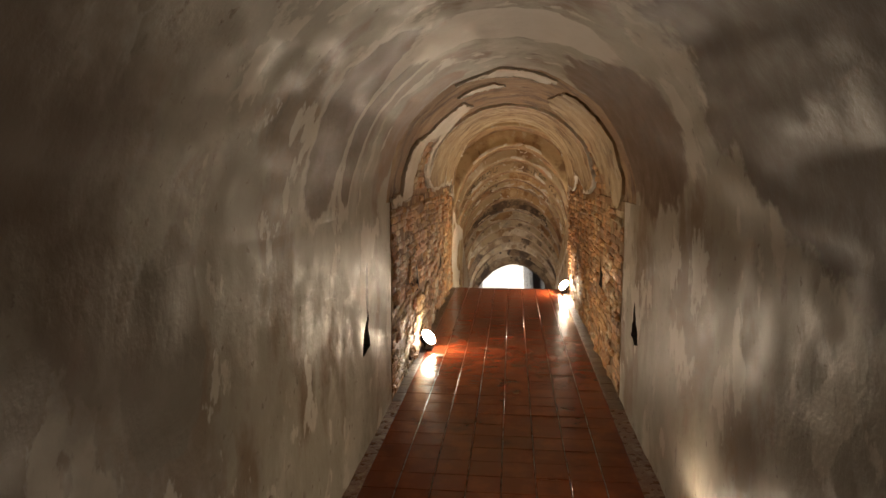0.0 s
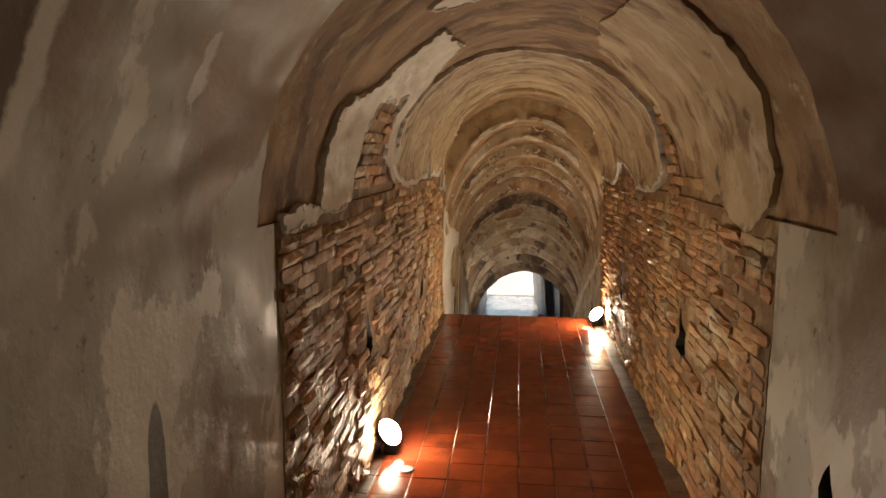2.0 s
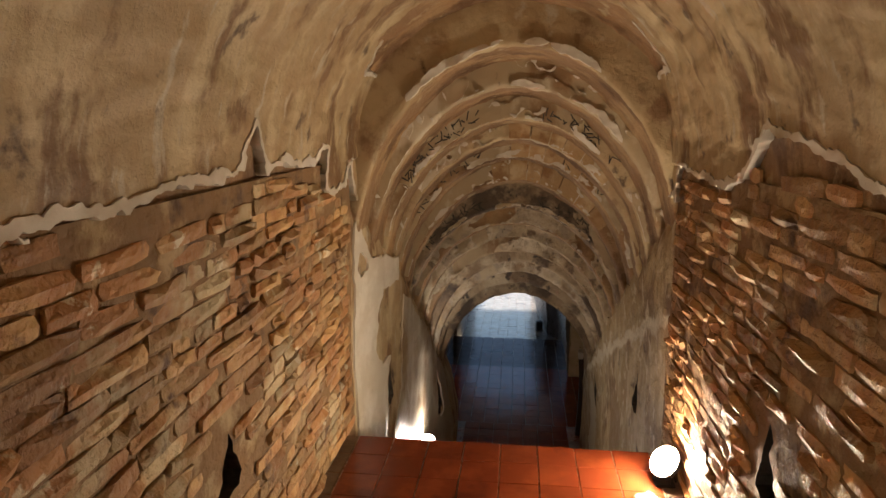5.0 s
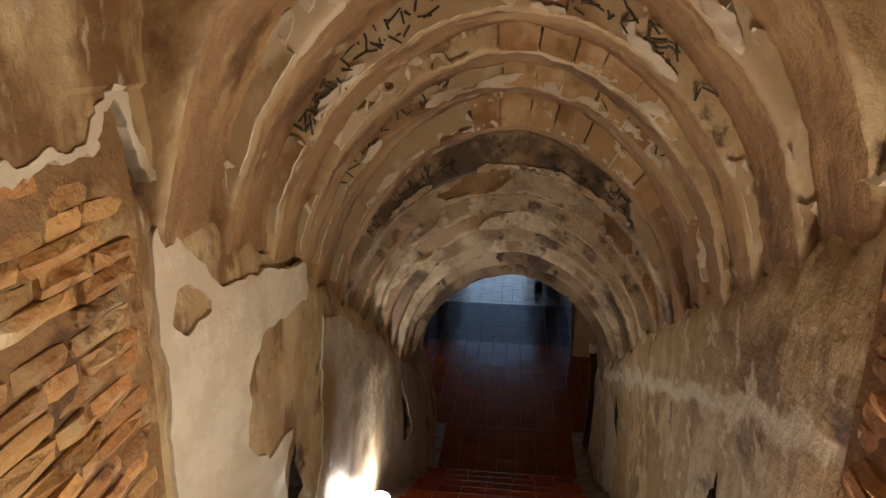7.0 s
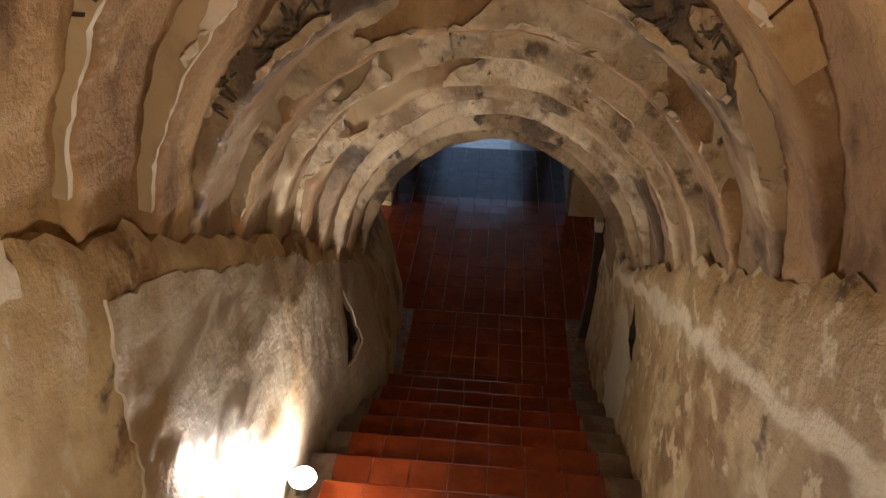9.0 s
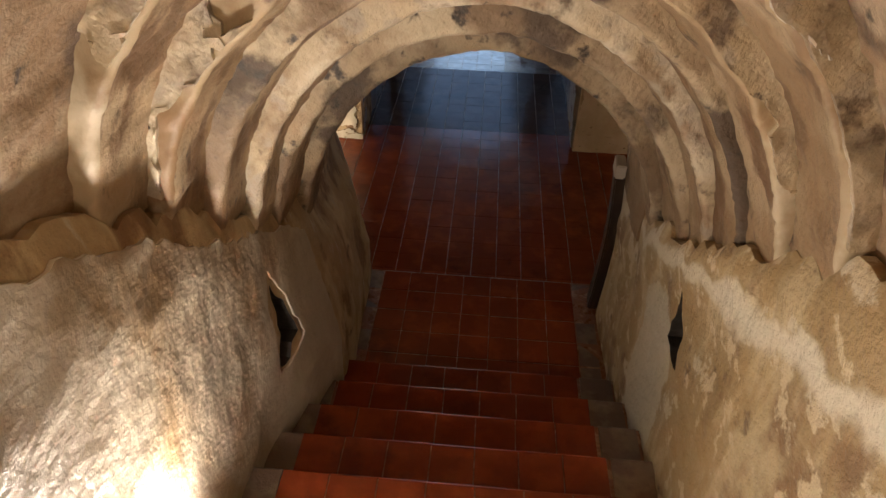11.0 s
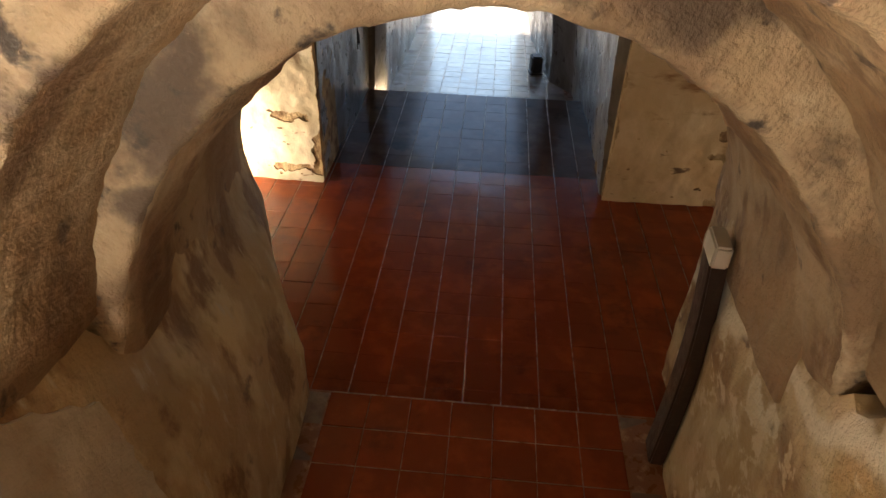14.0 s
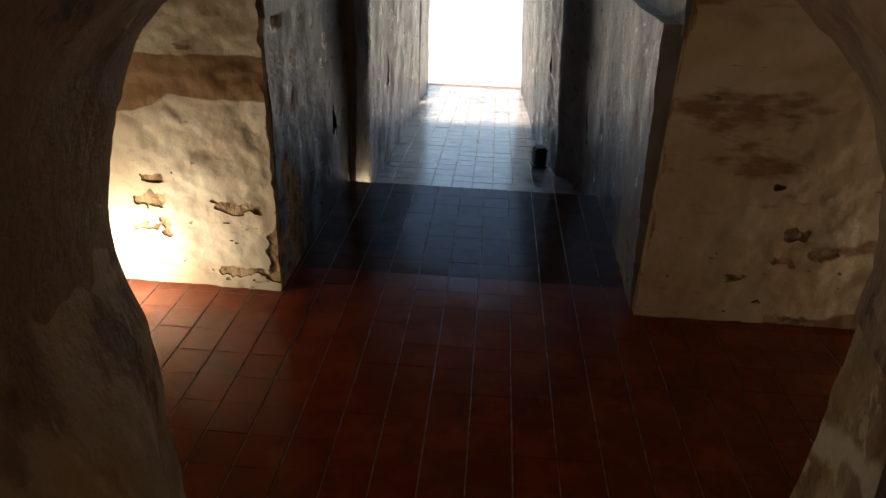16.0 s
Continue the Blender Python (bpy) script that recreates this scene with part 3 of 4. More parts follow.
def ring_point(k, a, out, dy):
    """A point of the stepped vault: a along the arch from its left foot, out of its inner edge, dy behind its face."""
    y, crown = RINGS[k]
    half, foot = (RING_HALF, spring_at(y) - 0.1) if k else (0.835, SPRING)
    mid = MID if k == 0 else 0.04 * clamp((y - 11.4) / 0.6)
    c, n = math.cos(a), math.sin(a)
    q = (abs(c) ** 1.88 + abs(n) ** 1.88) ** (-1 / 1.88) if k else 1.0
    p = (c * 1.6, y * 2.3 + dy, n * 1.6)
    if out < 0:
        out *= clamp(n * 2 - 0.5)
    d = out + 0.025 * clamp(1 - n * 3.2) ** 2 + rough(p, 2.2, 0.011) + rough(p, 8, 0.005) + rough(p, 23, 0.003)
    back = dy + rough((p[0], p[2] + out * 3, k * 5.1), 6, 0.008) * (dy < 0.05)
    return (mid - c * q * (half + d), y + back, foot + n * q * (crown - foot + d))


def stepped_ring(k):
    """One ring of the descending vault: an upright face with a worn arris, then a level soffit back to the next ring."""
    deep = (RINGS[k + 1][0] if k + 1 < len(RINGS) else RING_END) - RINGS[k][0] + 0.04
    above = (RINGS[k - 1][1] - RINGS[k][1] if k else 0.1) + 0.12
    line = [(0.03, above + 0.25), (0.0, above), (0.0, above * 0.8), (0.0, above * 0.6), (0.0, above * 0.42), (0.0, above * 0.26), (0.0, above * 0.13), (0.001, 0.02), (0.007, 0.007), (0.02, 0.0), (0.06, -0.001), (0.11, -0.006), (deep * 0.62, -0.018), (deep * 0.85, -0.032), (deep, -0.038), (deep, above + 0.25)]
    bm = bmesh.new()
    na, turn = 150, len(line)
    grid = [[bm.verts.new(ring_point(k, math.pi * j / na, out, dy)) for dy, out in line] for j in range(na + 1)]
    for j in range(na):
        for i in range(turn):
            f = bm.faces.new((grid[j][i], grid[j][(i + 1) % turn], grid[j + 1][(i + 1) % turn], grid[j + 1][i]))
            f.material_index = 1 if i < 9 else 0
    bm.faces.new(grid[0])
    bm.faces.new(grid[-1][::-1])
    bmesh.ops.recalc_face_normals(bm, faces=bm.faces)
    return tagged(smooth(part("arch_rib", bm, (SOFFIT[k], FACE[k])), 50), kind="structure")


# how much of each face keeps its later coat, and what it is of
COATS = {2: (0.05, tan_plaster), 3: (0.04, tan_plaster), 4: (0.03, tan_plaster), 5: (0.02, tan_plaster), 6: (0.01, tan_plaster), 7: (-0.09, tan_plaster), 8: (0.03, pale_rib), 9: (0.04, pale_rib), 10: (0.02, pale_rib)}
for k in range(len(RINGS)):
    rib = stepped_ring(k)
    if not k:
        continue
    above = RINGS[k - 1][1] - RINGS[k][1] + 0.02

    def face_point(u, v, lift, k=k):
        return ring_point(k, u / 0.84, v, -lift)
    if k in COATS:
        cover, stuff = COATS[k]
        layer("plaster_coat", face_point, (0.2, 2.44, 0.012, above + 0.05), 0.02, lambda u, v, k=k, cover=cover: rough((u * 0.9, v * 1.6, k * 7.7), 2.0, 0.22) + rough((u, v, k * 3.1), 12, 0.018) + cover, 0.012, stuff, white_plaster if k < 7 else pale_rib, 0.014, rib)
    if k < 10:
        # broken pale arris along the rib's lower edge
        layer("arris", face_point, (0.1, 2.54, 0.004, 0.07), 0.013, lambda u, v, k=k: (0.011 if k < 8 else 0.004) - abs(v - 0.024) * 1.2 - 0.2 * max(0.0, abs(u - 1.32) - 0.6) + rough((u * 0.8, k * 5.3, 0.4), 3.0, 0.035) + rough((u, v * 2, k), 16, 0.012), 0.016, white_plaster if k < 7 else pale_rib, white_plaster, 0.004, rib)
    if k in (3, 5, 7):
        # unreadable dark scribbles along the rib's face
        bm = bmesh.new()
        for _ in range(75):
            a0 = rng_rib.choice((rng_rib.uniform(0.62, 1.3), rng_rib.uniform(1.75, 2.35)))
            v0, long, way = rng_rib.uniform(0.03, 0.11), rng_rib.uniform(0.010, 0.03), rng_rib.uniform(0, math.pi)
            du, dv = math.cos(way) * long, math.sin(way) * long
            pu, pv = -math.sin(way) * 0.0035, math.cos(way) * 0.0035
            bm.faces.new([bm.verts.new(face_point(a0 * 0.84 + p * du + q * pu, v0 + p * dv + q * pv, 0.015)) for p, q in ((-1, -1), (1, -1), (1, 1), (-1, 1))])
        part("scribbles", bm, niche_shade_scribble, rib, "dark unreadable hand scribbles")
    if k in (4, 5, 6, 9):
        # bare voussoirs with open joints near the crown
        a0 = radians(rng_rib.uniform(72, 92))
        for _ in range(rng_rib.randint(5, 7)):
            a1 = a0 + rng_rib.uniform(0.11, 0.17)
            bm = bmesh.new()
            corners = [face_point(q * 0.84, w, lift) for lift in (-0.01, 0.017) for q, w in ((a0, 0.012), (a1 - 0.009, 0.012), (a1 - 0.009, above), (a0, above))]
            vs = [bm.verts.new(p) for p in corners]
            for f in ((4, 5, 6, 7), (0, 1, 5, 4), (1, 2, 6, 5), (2, 3, 7, 6), (3, 0, 4, 7)):
                bm.faces.new([vs[i] for i in f])
            bmesh.ops.recalc_face_normals(bm, faces=bm.faces)
            part("voussoir", bm, rib_brick if k < 8 else pale_rib, rib)
            a0 = a1


def end_vault(u, v, lift=0.0):
    """The last, smooth bay: it widens and sinks towards the cross passage."""
    y = 12.92 + (TUNNEL_END - 12.92) * u
    half, crown, foot = 0.83 + 0.14 * u * u * u, -0.10 - 0.22 * u, -1.12 - 0.03 * u
    a = math.pi * clamp((v - 0.08) / 0.84)
    drop = 0.1 * max(0.0, 0.08 - v, v - 0.92) / 0.08
    p = (math.cos(a) * 1.5, y, math.sin(a) * 1.5)
    d = lift + rough(p, 1.5, 0.02) + rough(p, 7, 0.006)
    return (0.01 - math.cos(a) * (half + d), y, foot + math.sin(a) * (crown - foot + d) - drop)


# dark soffit colour here includes the shade beyond the last rib
vault_3 = tagged(smooth(part("vault_3", shell(end_vault, lambda u, v: end_vault(u, v, 0.4), 24, 90), shaded_soffit), 50), kind="structure")


def wall_layer(side, poly, seed, material, lip_material, lip, thick, parent, big=0.05, small=0.018, but=()):
    keep = ragged(list(poly), seed, big, small)
    away = [ragged(list(q), seed + 3, big, small) for q in but]
    span = (min(p[0] for p in poly) - 0.1, max(p[0] for p in poly) + 0.1, min(p[1] for p in poly) - 0.1, max(p[1] for p in poly) + 0.1)
    return layer("plaster_coat", lambda u, v, lift: (wall_x(side, u, v) - side * lift, u, v), span, 0.026, lambda u, v: min([keep(u, v)] + [-f(u, v) for f in away]), thick, material, lip_material, lip, parent)


wall_layer(-1, [(9.2, 1.13), (9.3, 1.03), (9.49, 0.84), (9.8, 0.79), (10.12, 0.69), (10.12, 0.5), (10.05, 0.3), (9.98, 0.1), (9.84, -0.02), (9.7, -0.7), (9.2, -0.5)], 11, white_plaster, white_plaster, 0, 0.012, wall_l3, 0.02, 0.012, but=[[(9.24, 0.8), (9.27, 0.89), (9.34, 0.9), (9.44, 0.83), (9.44, 0.77), (9.3, 0.75)], [(9.69, 0.59), (10.2, 0.54), (10.2, 0.1), (9.97, 0.08), (9.72, 0.09), (9.59, 0.23), (9.61, 0.45)]])
wall_layer(-1, [(10.3, 0.42), (10.7, 0.22), (11.05, 0.0), (11.45, -0.22), (11.9, -0.56), (12.6, -1.0), (12.55, -2.3), (12.0, -2.2), (10.6, -1.5), (10.05, -1.1), (10.0, -0.5), (10.25, -0.2)], 12, stair_plaster, white_plaster, 0, 0.008, wall_l3, 0.03, 0.014, but=[[(11.97, -1.33), (12.03, -1.05), (12.1, -0.88), (12.18, -1.05), (12.24, -1.33)]])

# ---- cross passage and far corridor ----
floor_landing = tagged(part("floor_landing", box(-0.95, STAIR_TO, -2.6, 0.95, LANDING_END, LANDING - 0.003), grout), kind="structure")
floor_cross = tagged(part("floor_cross", box(-5, LANDING_END, -2.7, 5, EDGE, LOWER - 0.003), grout), kind="structure")


far_left = facade("wall_far_left", -5, -1.09, CROSS_END, -2.5, 0.2, 0.5, crust)


def far_coat(parent, x0, x1, material, holes, seed):
    """The lime coat on a wall across the way, flaked off in small broken patches."""
    away = [ragged([(a, c), (b, c), (b, d), (a, d)], seed + i, 0.03, 0.03) for i, (a, b, c, d) in enumerate(holes)]

    def on_wall(u, v, lift):
        return (u, CROSS_END + rough((u, CROSS_END, v), 1.3, 0.02) + rough((u, CROSS_END, v), 7, 0.006) - lift - rough((u, v, seed), 11, 0.004), v)

    def kept(u, v):
        edge = min(x1 - u, u - x0) + rough((u * 0.3, v, seed + 5), 9, 0.03)
        specks = 0.42 - rough((u * 1.0, v * 1.7, seed + 2), 15, 0.46) - 0.09 * clamp((-1.55 - v) / 0.4)
        return min([edge, specks, v + 2.36 + rough((u, v, seed + 7), 13, 0.03)] + [-f(u, v) for f in away])
    return layer("plaster_coat", on_wall, (x0, x1, -2.45, -0.5), 0.014, kept, 0.009, material, crust, 0, parent)


far_coat(far_left, -2.6, -1.085, lime_wall, [(-1.86, -1.67, -1.83, -1.75), (-1.73, -1.67, -2.0, -1.9), (-1.42, -1.17, -1.84, -1.80), (-1.15, -1.07, -2.26, -1.95), (-1.45, -1.12, -2.235, -2.20), (-1.9, -1.74, -1.99, -1.95), (-1.8, -1.68, -1.69, -1.66)], 31)
far_right = facade("wall_far_right", 0.88, 5, CROSS_END, -2.5, 0.2, 0.5, crust)
far_coat(far_right, 0.875, 2.9, ochre_wall, [(1.55, 1.66, -1.80, -1.77), (1.4, 1.5, -1.55, -1.5), (1.58, 1.85, -2.32, -2.28), (1.5, 1.62, -1.95, -1.91), (1.7, 1.82, -1.9, -1.86)], 47)
tagged(part("wall_near_left", box(-5, TUNNEL_END - 0.4, -2.5, -0.98, TUNNEL_END - 0.01, 0.2), tan_plaster), kind="structure")
tagged(part("wall_near_right", box(1.05, TUNNEL_END - 0.4, -2.5, 5, TUNNEL_END - 0.01, 0.2), tan_plaster), kind="structure")
tagged(part("wall_near_top", box(-0.98, TUNNEL_END - 0.3, 0.05, 1.05, TUNNEL_END - 0.01, 0.2), tan_plaster), kind="structure")
tagged(part("ceiling_cross", box(-5, TUNNEL_END - 0.4, 0.2, 5, CROSS_END + 0.5, 0.5), tan_plaster), kind="structure")
for s in (-1, 1):
    tagged(part("wall_cross_end", box(s * 5.2 - 0.2, TUNNEL_END - 0.4, -2.5, s * 5.2 + 0.2, CROSS_END + 0.5, 0.5), tan_plaster), kind="structure")


def corridor_wall(side, y0, y1, foot, lean, material, name, holes=(), depth=0.025):
    def inner(u, v):
        y, z = y0 + (y1 - y0) * u, -3.3 + 2.5 * v
        return (side * (lerp(foot, y) - lean * (z + 2.4)) + rough((side * 7, y, z * 0.5), 1.4, depth) + rough((side, y, z), 8, depth * 0.25), y, z)

    def outer(u, v):
        p = inner(u, v)
        return (side * 1.9, p[1], p[2])
    ob = smooth(part(name, shell(inner, outer, max(4, round((y1 - y0) / 0.06)), 50), material))
    if holes:
        cut(ob, holes)
    return tagged(ob, kind="structure")


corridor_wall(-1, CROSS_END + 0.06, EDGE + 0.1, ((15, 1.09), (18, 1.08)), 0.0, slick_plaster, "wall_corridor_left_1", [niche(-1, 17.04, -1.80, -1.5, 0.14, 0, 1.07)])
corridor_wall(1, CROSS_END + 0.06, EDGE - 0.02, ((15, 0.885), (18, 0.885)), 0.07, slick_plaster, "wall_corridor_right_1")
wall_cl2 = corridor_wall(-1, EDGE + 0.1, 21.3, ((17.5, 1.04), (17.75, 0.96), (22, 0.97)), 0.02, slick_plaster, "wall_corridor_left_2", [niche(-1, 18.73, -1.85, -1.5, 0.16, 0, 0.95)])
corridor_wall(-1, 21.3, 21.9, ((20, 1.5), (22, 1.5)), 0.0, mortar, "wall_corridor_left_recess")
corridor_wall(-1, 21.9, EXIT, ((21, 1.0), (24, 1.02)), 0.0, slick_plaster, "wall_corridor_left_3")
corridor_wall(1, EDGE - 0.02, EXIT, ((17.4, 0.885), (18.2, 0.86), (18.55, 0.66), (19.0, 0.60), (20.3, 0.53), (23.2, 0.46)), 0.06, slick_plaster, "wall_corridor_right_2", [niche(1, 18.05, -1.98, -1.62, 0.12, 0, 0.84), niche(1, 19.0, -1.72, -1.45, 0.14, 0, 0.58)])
arch(CROSS_END + 0.02, 19.8, -0.05, -0.85, 0.96, slick_plaster, "vault_4", ny=60, mid=-0.1, thick=0.9)
bm = bmesh.new()
bmesh.ops.create_cube(bm, size=1)
for v in bm.verts:
    y = EDGE + 0.003 if v.co.y < 0 else EXIT + 0.5
    v.co = (v.co.x * 2.6 - 0.1, y, ramp_at(y) - 0.003 if v.co.z > 0 else -3.6)
floor_ramp = tagged(part("floor_ramp", bm, grout), kind="structure")
tagged(part("ground", box(-400, EXIT + 0.4, -3.8, 400, 800, -3.02), earth), kind="structure")

# ---- lamps on the floor ----


def floor_lamp(x, y, z, side, turn=0.0, glass=None, back=0.3, up=0.62, out=0.66, size=1.0):
    """A wall-washer leaning at the wall: black housing, wide bright lens turned out, up and back along the way."""
    thing = new("floor_light")
    tagged(thing, "small black floor light with glowing white lens beside the wall", "lamp", "floor lights along the tunnel")
    part("foot", box(-0.05, -0.05, 0.0, 0.05, 0.05, 0.014, 0.004), black_metal, thing, "flat black metal foot")
    aim = Vector((-side * out, -back, up)).normalized()
    lens_at = Matrix.Translation((-side * 0.005, 0, 0.125)) @ aim.to_track_quat("Z", "Y").to_matrix().to_4x4()
    bm = bmesh.new()
    bmesh.ops.create_uvsphere(bm, u_segments=24, v_segments=12, radius=1, matrix=lens_at @ Matrix.Diagonal((0.084, 0.084, 0.038, 1)))
    bmesh.ops.bisect_plane(bm, geom=bm.verts[:] + bm.edges[:] + bm.faces[:], plane_co=lens_at.translation, plane_no=-aim, clear_outer=True)
    smooth(part("lens", bm, glass or bulb, thing, "glowing frosted glass lens"), 180)
    bm = bmesh.new()
    bmesh.ops.create_cone(bm, cap_ends=True, segments=28, radius1=0.045, radius2=0.092, depth=0.07, matrix=lens_at @ Matrix.Translation((0, 0, -0.036)))
    bmesh.ops.bevel(bm, geom=bm.edges[:], offset=0.003, segments=1, affect="EDGES")
    smooth(part("housing", bm, black_metal, thing, "black conical lamp housing"))
    for s in (-1, 1):
        part("bracket", box(side * 0.03 - 0.006, s * 0.04 - 0.004, 0.012, side * 0.03 + 0.006, s * 0.04 + 0.004, 0.10, 0.001), black_metal, thing, "black steel bracket")
    bm = bmesh.new()
    bmesh.ops.create_cone(bm, cap_ends=True, segments=8, radius1=0.006, radius2=0.006, depth=0.16, matrix=pose(side * 0.06, 0.08, 0.010, 90, 0, 0))
    smooth(part("cable", bm, black_metal, thing, "short black cable"))
    thing.matrix_basis = pose(x, y, z, 0, 0, turn) @ Matrix.Scale(size, 4)
    return thing


floor_lamp(-0.75, 5.82, 0.0, -1, back=0.26, out=0.7, size=0.9)
floor_lamp(0.70, 8.70, 0.0, 1, 0, strong_bulb, size=0.86)
floor_lamp(-0.69, 11.04, -RISER * 8, -1, 0, stair_bulb, -0.03, 1.0, 0.06, 0.66)
floor_lamp(0.69, 2.75, 0.0, 1, 0, dim_bulb, 0.25, 0.5, 0.9)
floor_lamp(-1.95, 15.36, LOWER, -1, 95, cross_bulb, 0.3, 0.9)
floor_lamp(3.1, 15.3, LOWER, 1, -95, faint_bulb, 0.3, 0.9)
floor_lamp(-0.90, 17.66, ramp_at(17.66), -1, 0, dim_bulb, -0.2, 0.9, -0.3, 0.36)

# post by the foot of the stair
post_thing = tagged(new("rail_post"), "dark wooden post with a pale block cap against the wall", "post")
bm = box(-0.03, -0.06, 0.0, 0.03, 0.06, 0.96, 0.008)
bmesh.ops.subdivide_edges(bm, edges=[e for e in bm.edges if abs(e.verts[0].co.z - e.verts[1].co.z) > 0.5], cuts=9)
for v in bm.verts:
    v.co.x += 0.035 * (math.sin(v.co.z * 2.6) - v.co.z * 0.5)
    v.co.y += 0.06 * v.co.z
part("shaft", bm, dark_wood, post_thing)
part("cap", box(-0.03, -0.02, 0.96, 0.028, 0.115, 1.045, 0.008), white_plaster, post_thing, "pale square cap block")
post_thing.matrix_basis = pose(0.815, 13.46, LANDING, 0, 0, -4)

# small dark lamp box by the far corridor's wall
box_thing = tagged(new("lamp_box"), "small black lamp housing on the corridor floor", "lamp housing")
part("housing", box(-0.06, -0.07, 0.02, 0.06, 0.07, 0.2, 0.015), black_metal, box_thing)
part("foot", box(-0.07, -0.08, 0.0, 0.07, 0.08, 0.018, 0.004), black_metal, box_thing)
box_thing.matrix_basis = pose(0.53, 18.85, ramp_at(18.85), 0, 0, 10)

# ---- bricks of the side walls ----


def brick_mesh(seed):
    rng = random.Random(seed)
    bm = bmesh.new()
    bmesh.ops.create_grid(bm, x_segments=3, y_segments=2, size=0.5)
    for v in bm.verts:
        rim = max(abs(v.co.x), abs(v.co.y)) > 0.49
        v.co = (v.co.x + rng.uniform(-0.02, 0.02), v.co.y + rng.uniform(-0.07, 0.07), (0.4 if rim else 1.0) + rng.uniform(-0.4, 0.4))
        if abs(v.co.x) > 0.4 and abs(v.co.y) > 0.4:
            v.co.x *= 0.94
            v.co.y *= 0.9
    ext = bmesh.ops.extrude_edge_only(bm, edges=[e for e in bm.edges if e.is_boundary])
    for v in (g for g in ext["geom"] if isinstance(g, bmesh.types.BMVert)):
        v.co.x, v.co.y, v.co.z = v.co.x * 1.02, v.co.y * 1.04, -1.2
    bmesh.ops.recalc_face_normals(bm, faces=bm.faces)
    me = bpy.data.meshes.new("brick")
    bm.to_mesh(me)
    bm.free()
    me.materials.append(brick_clay)
    return me


BRICKS = [brick_mesh(s) for s in range(14)]
rng = random.Random(5)


def lay_bricks(side, y0, y1, parent, holes, upto, over=()):
    """Courses from the floor up the wall and on over the foot of the vault, where no plaster is left."""
    course, s, n = 0.054, 0.026, 0
    while s < upto:
        y = y0 - rng.uniform(0, 0.2)
        while y < y1:
            length = rng.choice((0.11, 0.16, 0.21, 0.24, 0.27, 0.29))
            a, b = max(y, y0 + 0.012), min(y + length, y1 - 0.03)
            y += length
            if b - a < 0.07:
                continue
            length, c = b - a, (a + b) / 2
            in_vault = s > SPRING - 0.04
            if any(abs(c - h) < w and z0 - 0.04 < s < z1 + 0.03 for h, z0, z1, w in holes):
                continue
            if in_vault and not any(a < c < b and s < SPRING + d * ARC for a, b, d in over):
                continue
            if (side < 0 and c > 8.6 and s > 1.27) or (side > 0 and c > 9.1 and s > 1.1):
                continue
            if rng.random() < (0.35 if in_vault else 0.07):
                continue
            sag = rough((c, s, side), 0.8, 0.03)
            if in_vault:
                ang = (s - SPRING) / 0.84
                p = vault_point(c, ang if side < 0 else math.pi - ang, 0)
                out = Vector((-side * math.cos(ang), 0, -math.sin(ang)))
            else:
                z = s + sag
                p = (wall_x(side, c, z), c, z)
                out = Vector((-side, 0, 0))
            along = Vector((0, 1, 0))
            up = out.cross(along)
            m = Matrix((along, up, out)).transposed().to_4x4()
            m.translation = p
            ob = new("brick", rng.choice(BRICKS))
            ob.parent = parent
            ob.matrix_basis = m @ pose(0, 0, 0, 0, 0, rng.uniform(-2.5, 2.5)) @ Matrix.Diagonal((length - rng.uniform(0.004, 0.014), course - rng.uniform(0.003, 0.013), rng.choice((0.004, 0.007, 0.011, 0.015, 0.020, 0.027)) * (0.5 if in_vault else 1), 1))
            n += 1
        s += course
    return n


lay_bricks(-1, BRICK_FROM_LEFT, PIER_FROM, wall_l2, [(5.73, 0.57, 0.83, 0.14), (7.64, 0.46, 0.70, 0.14)], 1.95, [(5.42, 6.1, 30), (6.5, 7.0, 3), (7.9, 8.35, 3)])
lay_bricks(1, BRICK_FROM_RIGHT, PIER_FROM, wall_r2, [(5.9, 0.57, 0.85, 0.14), (7.8, 0.45, 0.73, 0.14)], 1.95, [(6.02, 6.28, 34), (5.6, 6.3, 9), (7.4, 8.2, 5)])

# ---- floor tiles ----


def tile_mesh(name, w, d, h=0.02, bevel=0.0025):
    bm = bmesh.new()
    low = [bm.verts.new((x * w / 2, y * d / 2, -h)) for x, y in ((-1, -1), (1, -1), (1, 1), (-1, 1))]
    midv = [bm.verts.new((x * w / 2, y * d / 2, -bevel)) for x, y in ((-1, -1), (1, -1), (1, 1), (-1, 1))]
    top = [bm.verts.new((x * (w / 2 - bevel), y * (d / 2 - bevel), 0)) for x, y in ((-1, -1), (1, -1), (1, 1), (-1, 1))]
    for i in range(4):
        j = (i + 1) % 4
        bm.faces.new((low[i], low[j], midv[j], midv[i]))
        bm.faces.new((midv[i], midv[j], top[j], top[i]))
    bm.faces.new(top)
    me = bpy.data.meshes.new(name)
    bm.to_mesh(me)
    bm.free()
    return me


PITCH, GAP = 0.181, 0.0055


def tile(me, parent, x, y, z, slope=0.0, tip=0.35):
    ob = new("tile", me)
    ob.parent = parent
    ob.matrix_basis = pose(x, y, z + rng.uniform(-0.0012, 0.0012), slope + rng.uniform(-tip, tip), rng.uniform(-tip, tip), rng.uniform(-0.3, 0.3))
    return ob


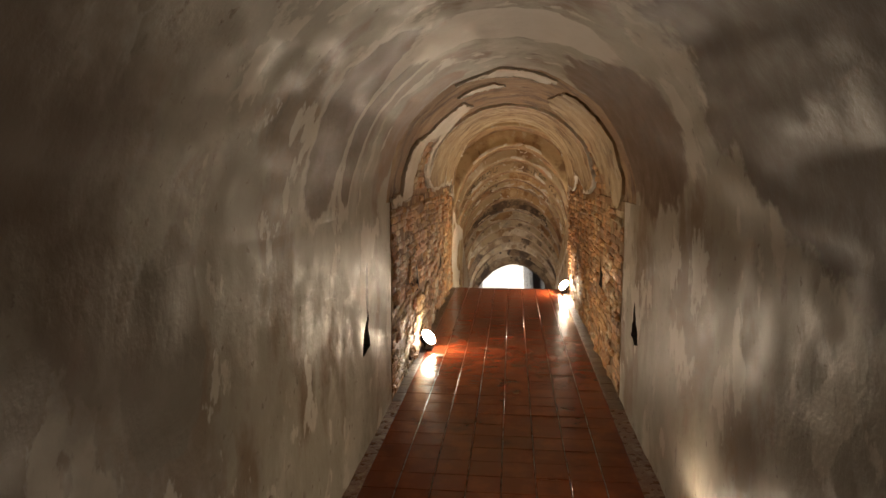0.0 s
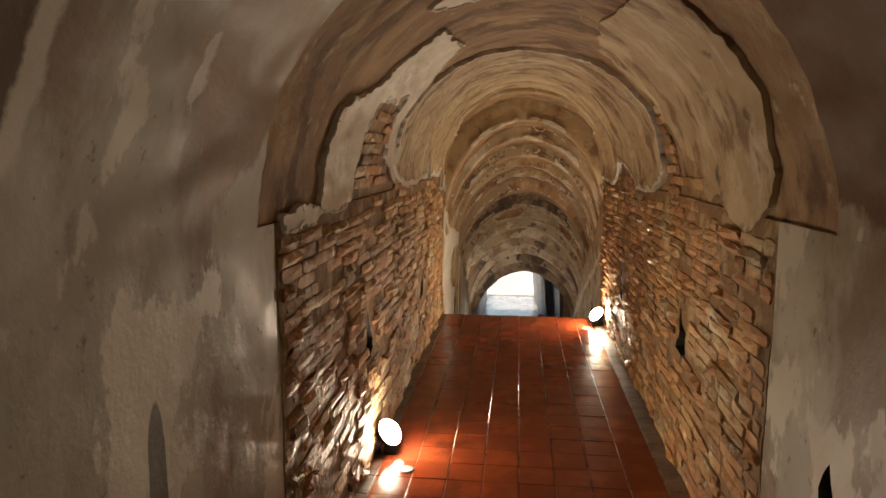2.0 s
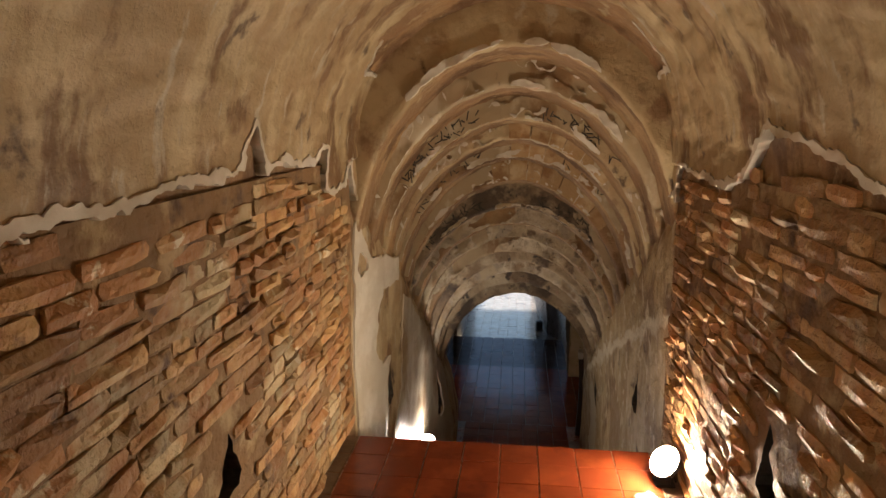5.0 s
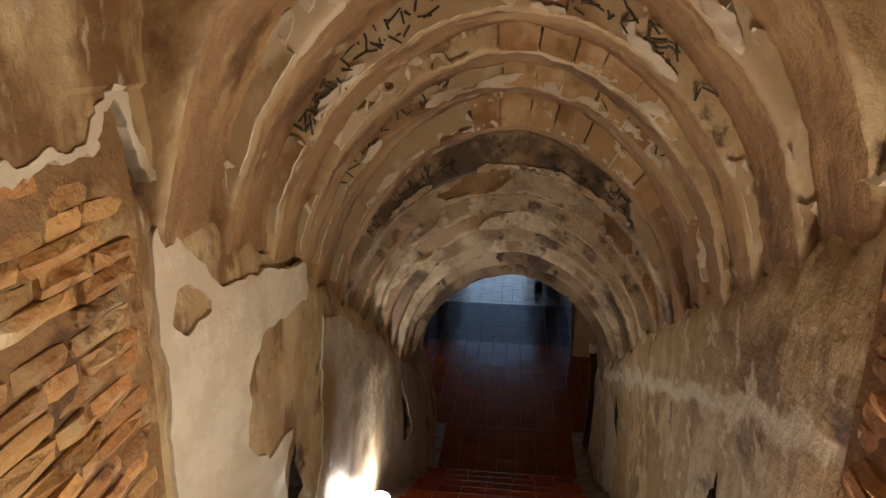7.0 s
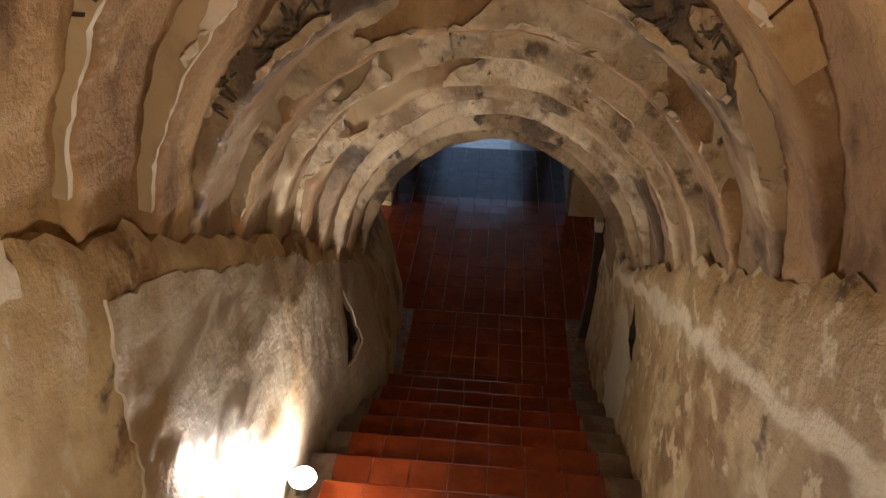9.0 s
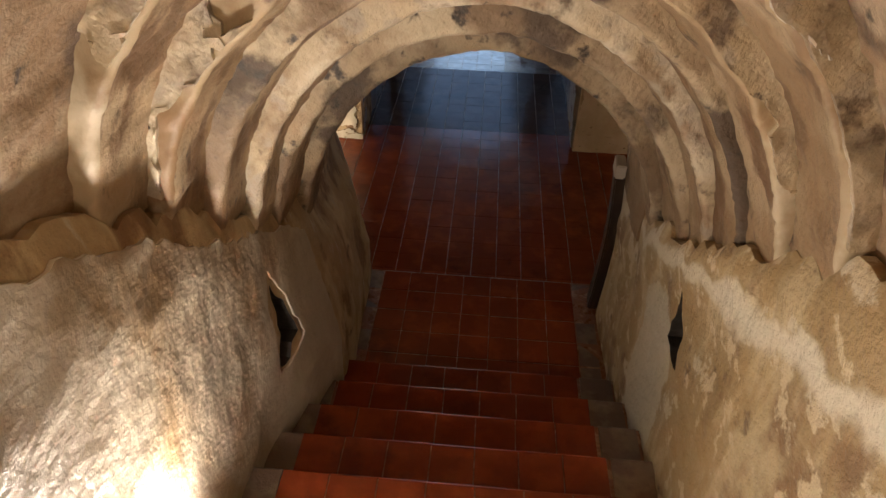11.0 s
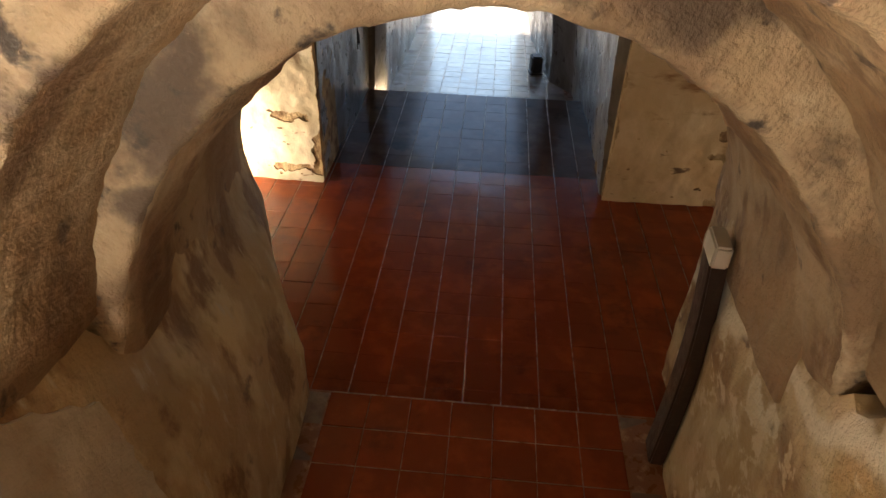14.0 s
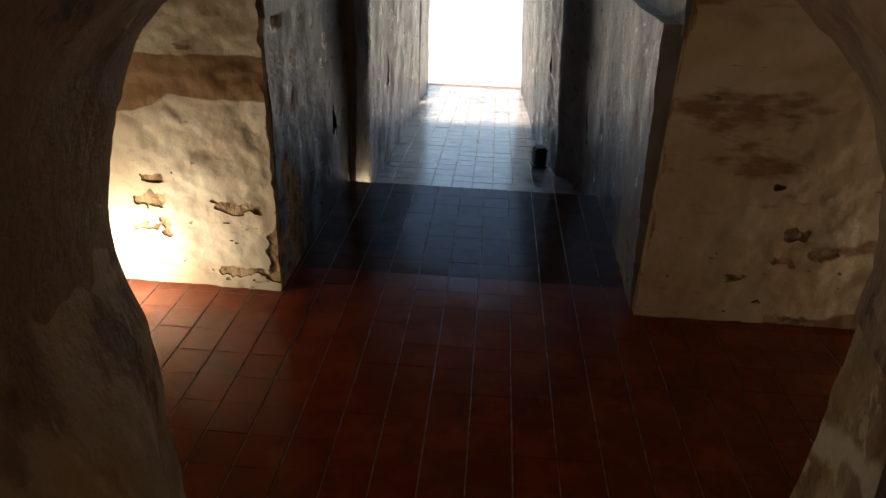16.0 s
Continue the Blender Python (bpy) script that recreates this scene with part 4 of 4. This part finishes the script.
def joined_tiles(name, places, me, parent, slope=0.0):
    """Many far tiles as one mesh."""
    src = [tuple(v.co) for v in me.vertices]
    polys = [tuple(p.vertices) for p in me.polygons]
    verts, faces = [], []
    for x, y, z in places:
        m = pose(x, y, z + rng.uniform(-0.001, 0.001), slope + rng.uniform(-0.3, 0.3), rng.uniform(-0.3, 0.3), 0)
        k = len(verts)
        verts += [tuple(m @ Vector(v)) for v in src]
        faces += [tuple(k + i for i in p) for p in polys]
    out = bpy.data.meshes.new(name)
    out.from_pydata(verts, [], faces)
    out.materials.append(me.materials[0])
    ob = new(name, out)
    ob.parent = parent
    return tagged(ob, kind="stuff")


square = tile_mesh("tile", PITCH - GAP, PITCH - 0.002, bevel=0.002)
square.materials.append(red_tile)
dim_square = tile_mesh("tile", PITCH - GAP, PITCH - 0.002, bevel=0.002)
dim_square.materials.append(dim_tile)
sheen_square = tile_mesh("tile", PITCH - GAP, PITCH - 0.002, bevel=0.002)
sheen_square.materials.append(sheen_tile)
strip_l = tile_mesh("tile", 0.105, PITCH - GAP)
strip_l.materials.append(cement)
strip_r = tile_mesh("tile", 0.12, PITCH - GAP)
strip_r.materials.append(cement)
far, x0 = [], -0.039 - 4 * PITCH
rows = int((STAIR_FROM + 3.0) / PITCH)
for c in range(8):
    for r in range(rows):
        x, y = x0 + (c + 0.5) * PITCH, STAIR_FROM - (r + 0.5) * PITCH
        if y > 2.6:
            tile(square, floor_upper, x, y, 0.0)
        else:
            far.append((x, y, 0.0))
for r in range(rows):
    y = STAIR_FROM - (r + 0.5) * PITCH
    for me, x in ((strip_l, x0 - 0.057), (strip_r, x0 + 8 * PITCH + 0.064)):
        if y > 4.5:
            tile(me, floor_upper, x, y, 0.0)
joined_tiles("far_tiles", far, square, floor_upper)

for x, y in ((0.585, 8.56), (-0.62, 5.62)):
    bm = bmesh.new()
    bmesh.ops.create_cone(bm, cap_ends=True, segments=18, radius1=0.042, radius2=0.036, depth=0.006)
    for v in bm.verts:
        v.co.x *= 1 + rng.uniform(-0.12, 0.12)
        v.co += Vector((x, y, 0.003))
    part("cement_plug", bm, cement, floor_upper, "pale round cement plug in the floor")

# ---- steps ----


def nosing_mesh(w, d, h=0.024, r=0.012):
    """A tread tile whose front edge is rounded over."""
    line = [(-d / 2, -h), (-d / 2, -0.002), (-d / 2 + 0.002, 0.0)] + [(d / 2 - r + r * math.sin(radians(q)), -r + r * math.cos(radians(q))) for q in (0, 10, 20, 30, 42, 60, 90)] + [(d / 2, -h)]
    bm = bmesh.new()
    a, b = ([bm.verts.new((x, y, z)) for y, z in line] for x in (-w / 2, w / 2))
    for i in range(len(line) - 1):
        bm.faces.new((a[i], b[i], b[i + 1], a[i + 1]))
    bm.faces.new(a[::-1])
    bm.faces.new(b)
    bmesh.ops.recalc_face_normals(bm, faces=bm.faces)
    me = bpy.data.meshes.new("tile")
    bm.to_mesh(me)
    bm.free()
    return me


nose = nosing_mesh(PITCH - GAP, TREAD - 0.012)
nose.materials.append(red_tile)
front = tile_mesh("tile", PITCH - GAP, RISER - 0.03, 0.012, 0.003)
front.materials.append(red_tile)
side_nose = nosing_mesh(0.17, TREAD - 0.012)
side_nose.materials.append(cement)
for k in range(1, STEPS + 1):
    y, z = STAIR_FROM + TREAD * k, -RISER * k
    step = tagged(part("step", box(-0.95, y - TREAD, -2.6, 0.95, y - 0.012, z - 0.008), grout), kind="structure")
    shift = rng.uniform(-0.05, 0.05)
    for c in range(7):
        x = -0.62 + (c + 0.5) * PITCH + shift * 0.3
        tile(nose, step, x, y - TREAD / 2 + 0.003, z, 0, 0.5)
        ob = tile(front, step, x, 0, 0)
        ob.matrix_basis = pose(x, y - 0.004, z - 0.024 - (RISER - 0.03) / 2, -90, 0, 0)
    for x in (-0.71, 0.74):
        tile(side_nose, step, x, y - TREAD / 2 + 0.003, z - 0.002, 0, 0.6)

# ---- lower floors ----
far = []
for r in range(5):
    y = STAIR_TO + 0.015 + (r + 0.5) * 0.184
    for c in range(7):
        tile(square, floor_landing, -0.56 + (c + 0.5) * 0.179, y, LANDING)
    for me, x in ((strip_l, -0.617), (strip_r, 0.757)):
        tile(me, floor_landing, x, y, LANDING - 0.003, 0, 0.7)
for c in range(26):
    for r in range(21):
        x, y = -0.163 + (c - 13 + 0.5) * PITCH, EDGE - (r + 0.5) * 0.178
        if abs(x + 0.35) < 1.9 and y > LANDING_END + 0.05:
            # beyond 16 m the dimness of the floor is in the tile colour
            tile(dim_square if y > 16.0 else square, floor_cross, x, y, LOWER)
        elif y > LANDING_END + 0.05:
            far.append((x, y, LOWER))
joined_tiles("far_tiles", far, square, floor_cross)
SLOPE = -math.degrees(math.atan(0.075))
far = []
for r in range(33):
    for c in range(10):
        x, y = -0.1 + (c - 5 + 0.5) * PITCH, EDGE + (r + 0.6) * PITCH
        if r < 30:
            # ramp tiles carry the daylight sheen in their pale colour
            tile(sheen_square, floor_ramp, x, y, ramp_at(y), SLOPE)
        else:
            far.append((x, y, ramp_at(y)))
joined_tiles("far_tiles", far, sheen_square, floor_ramp, SLOPE)
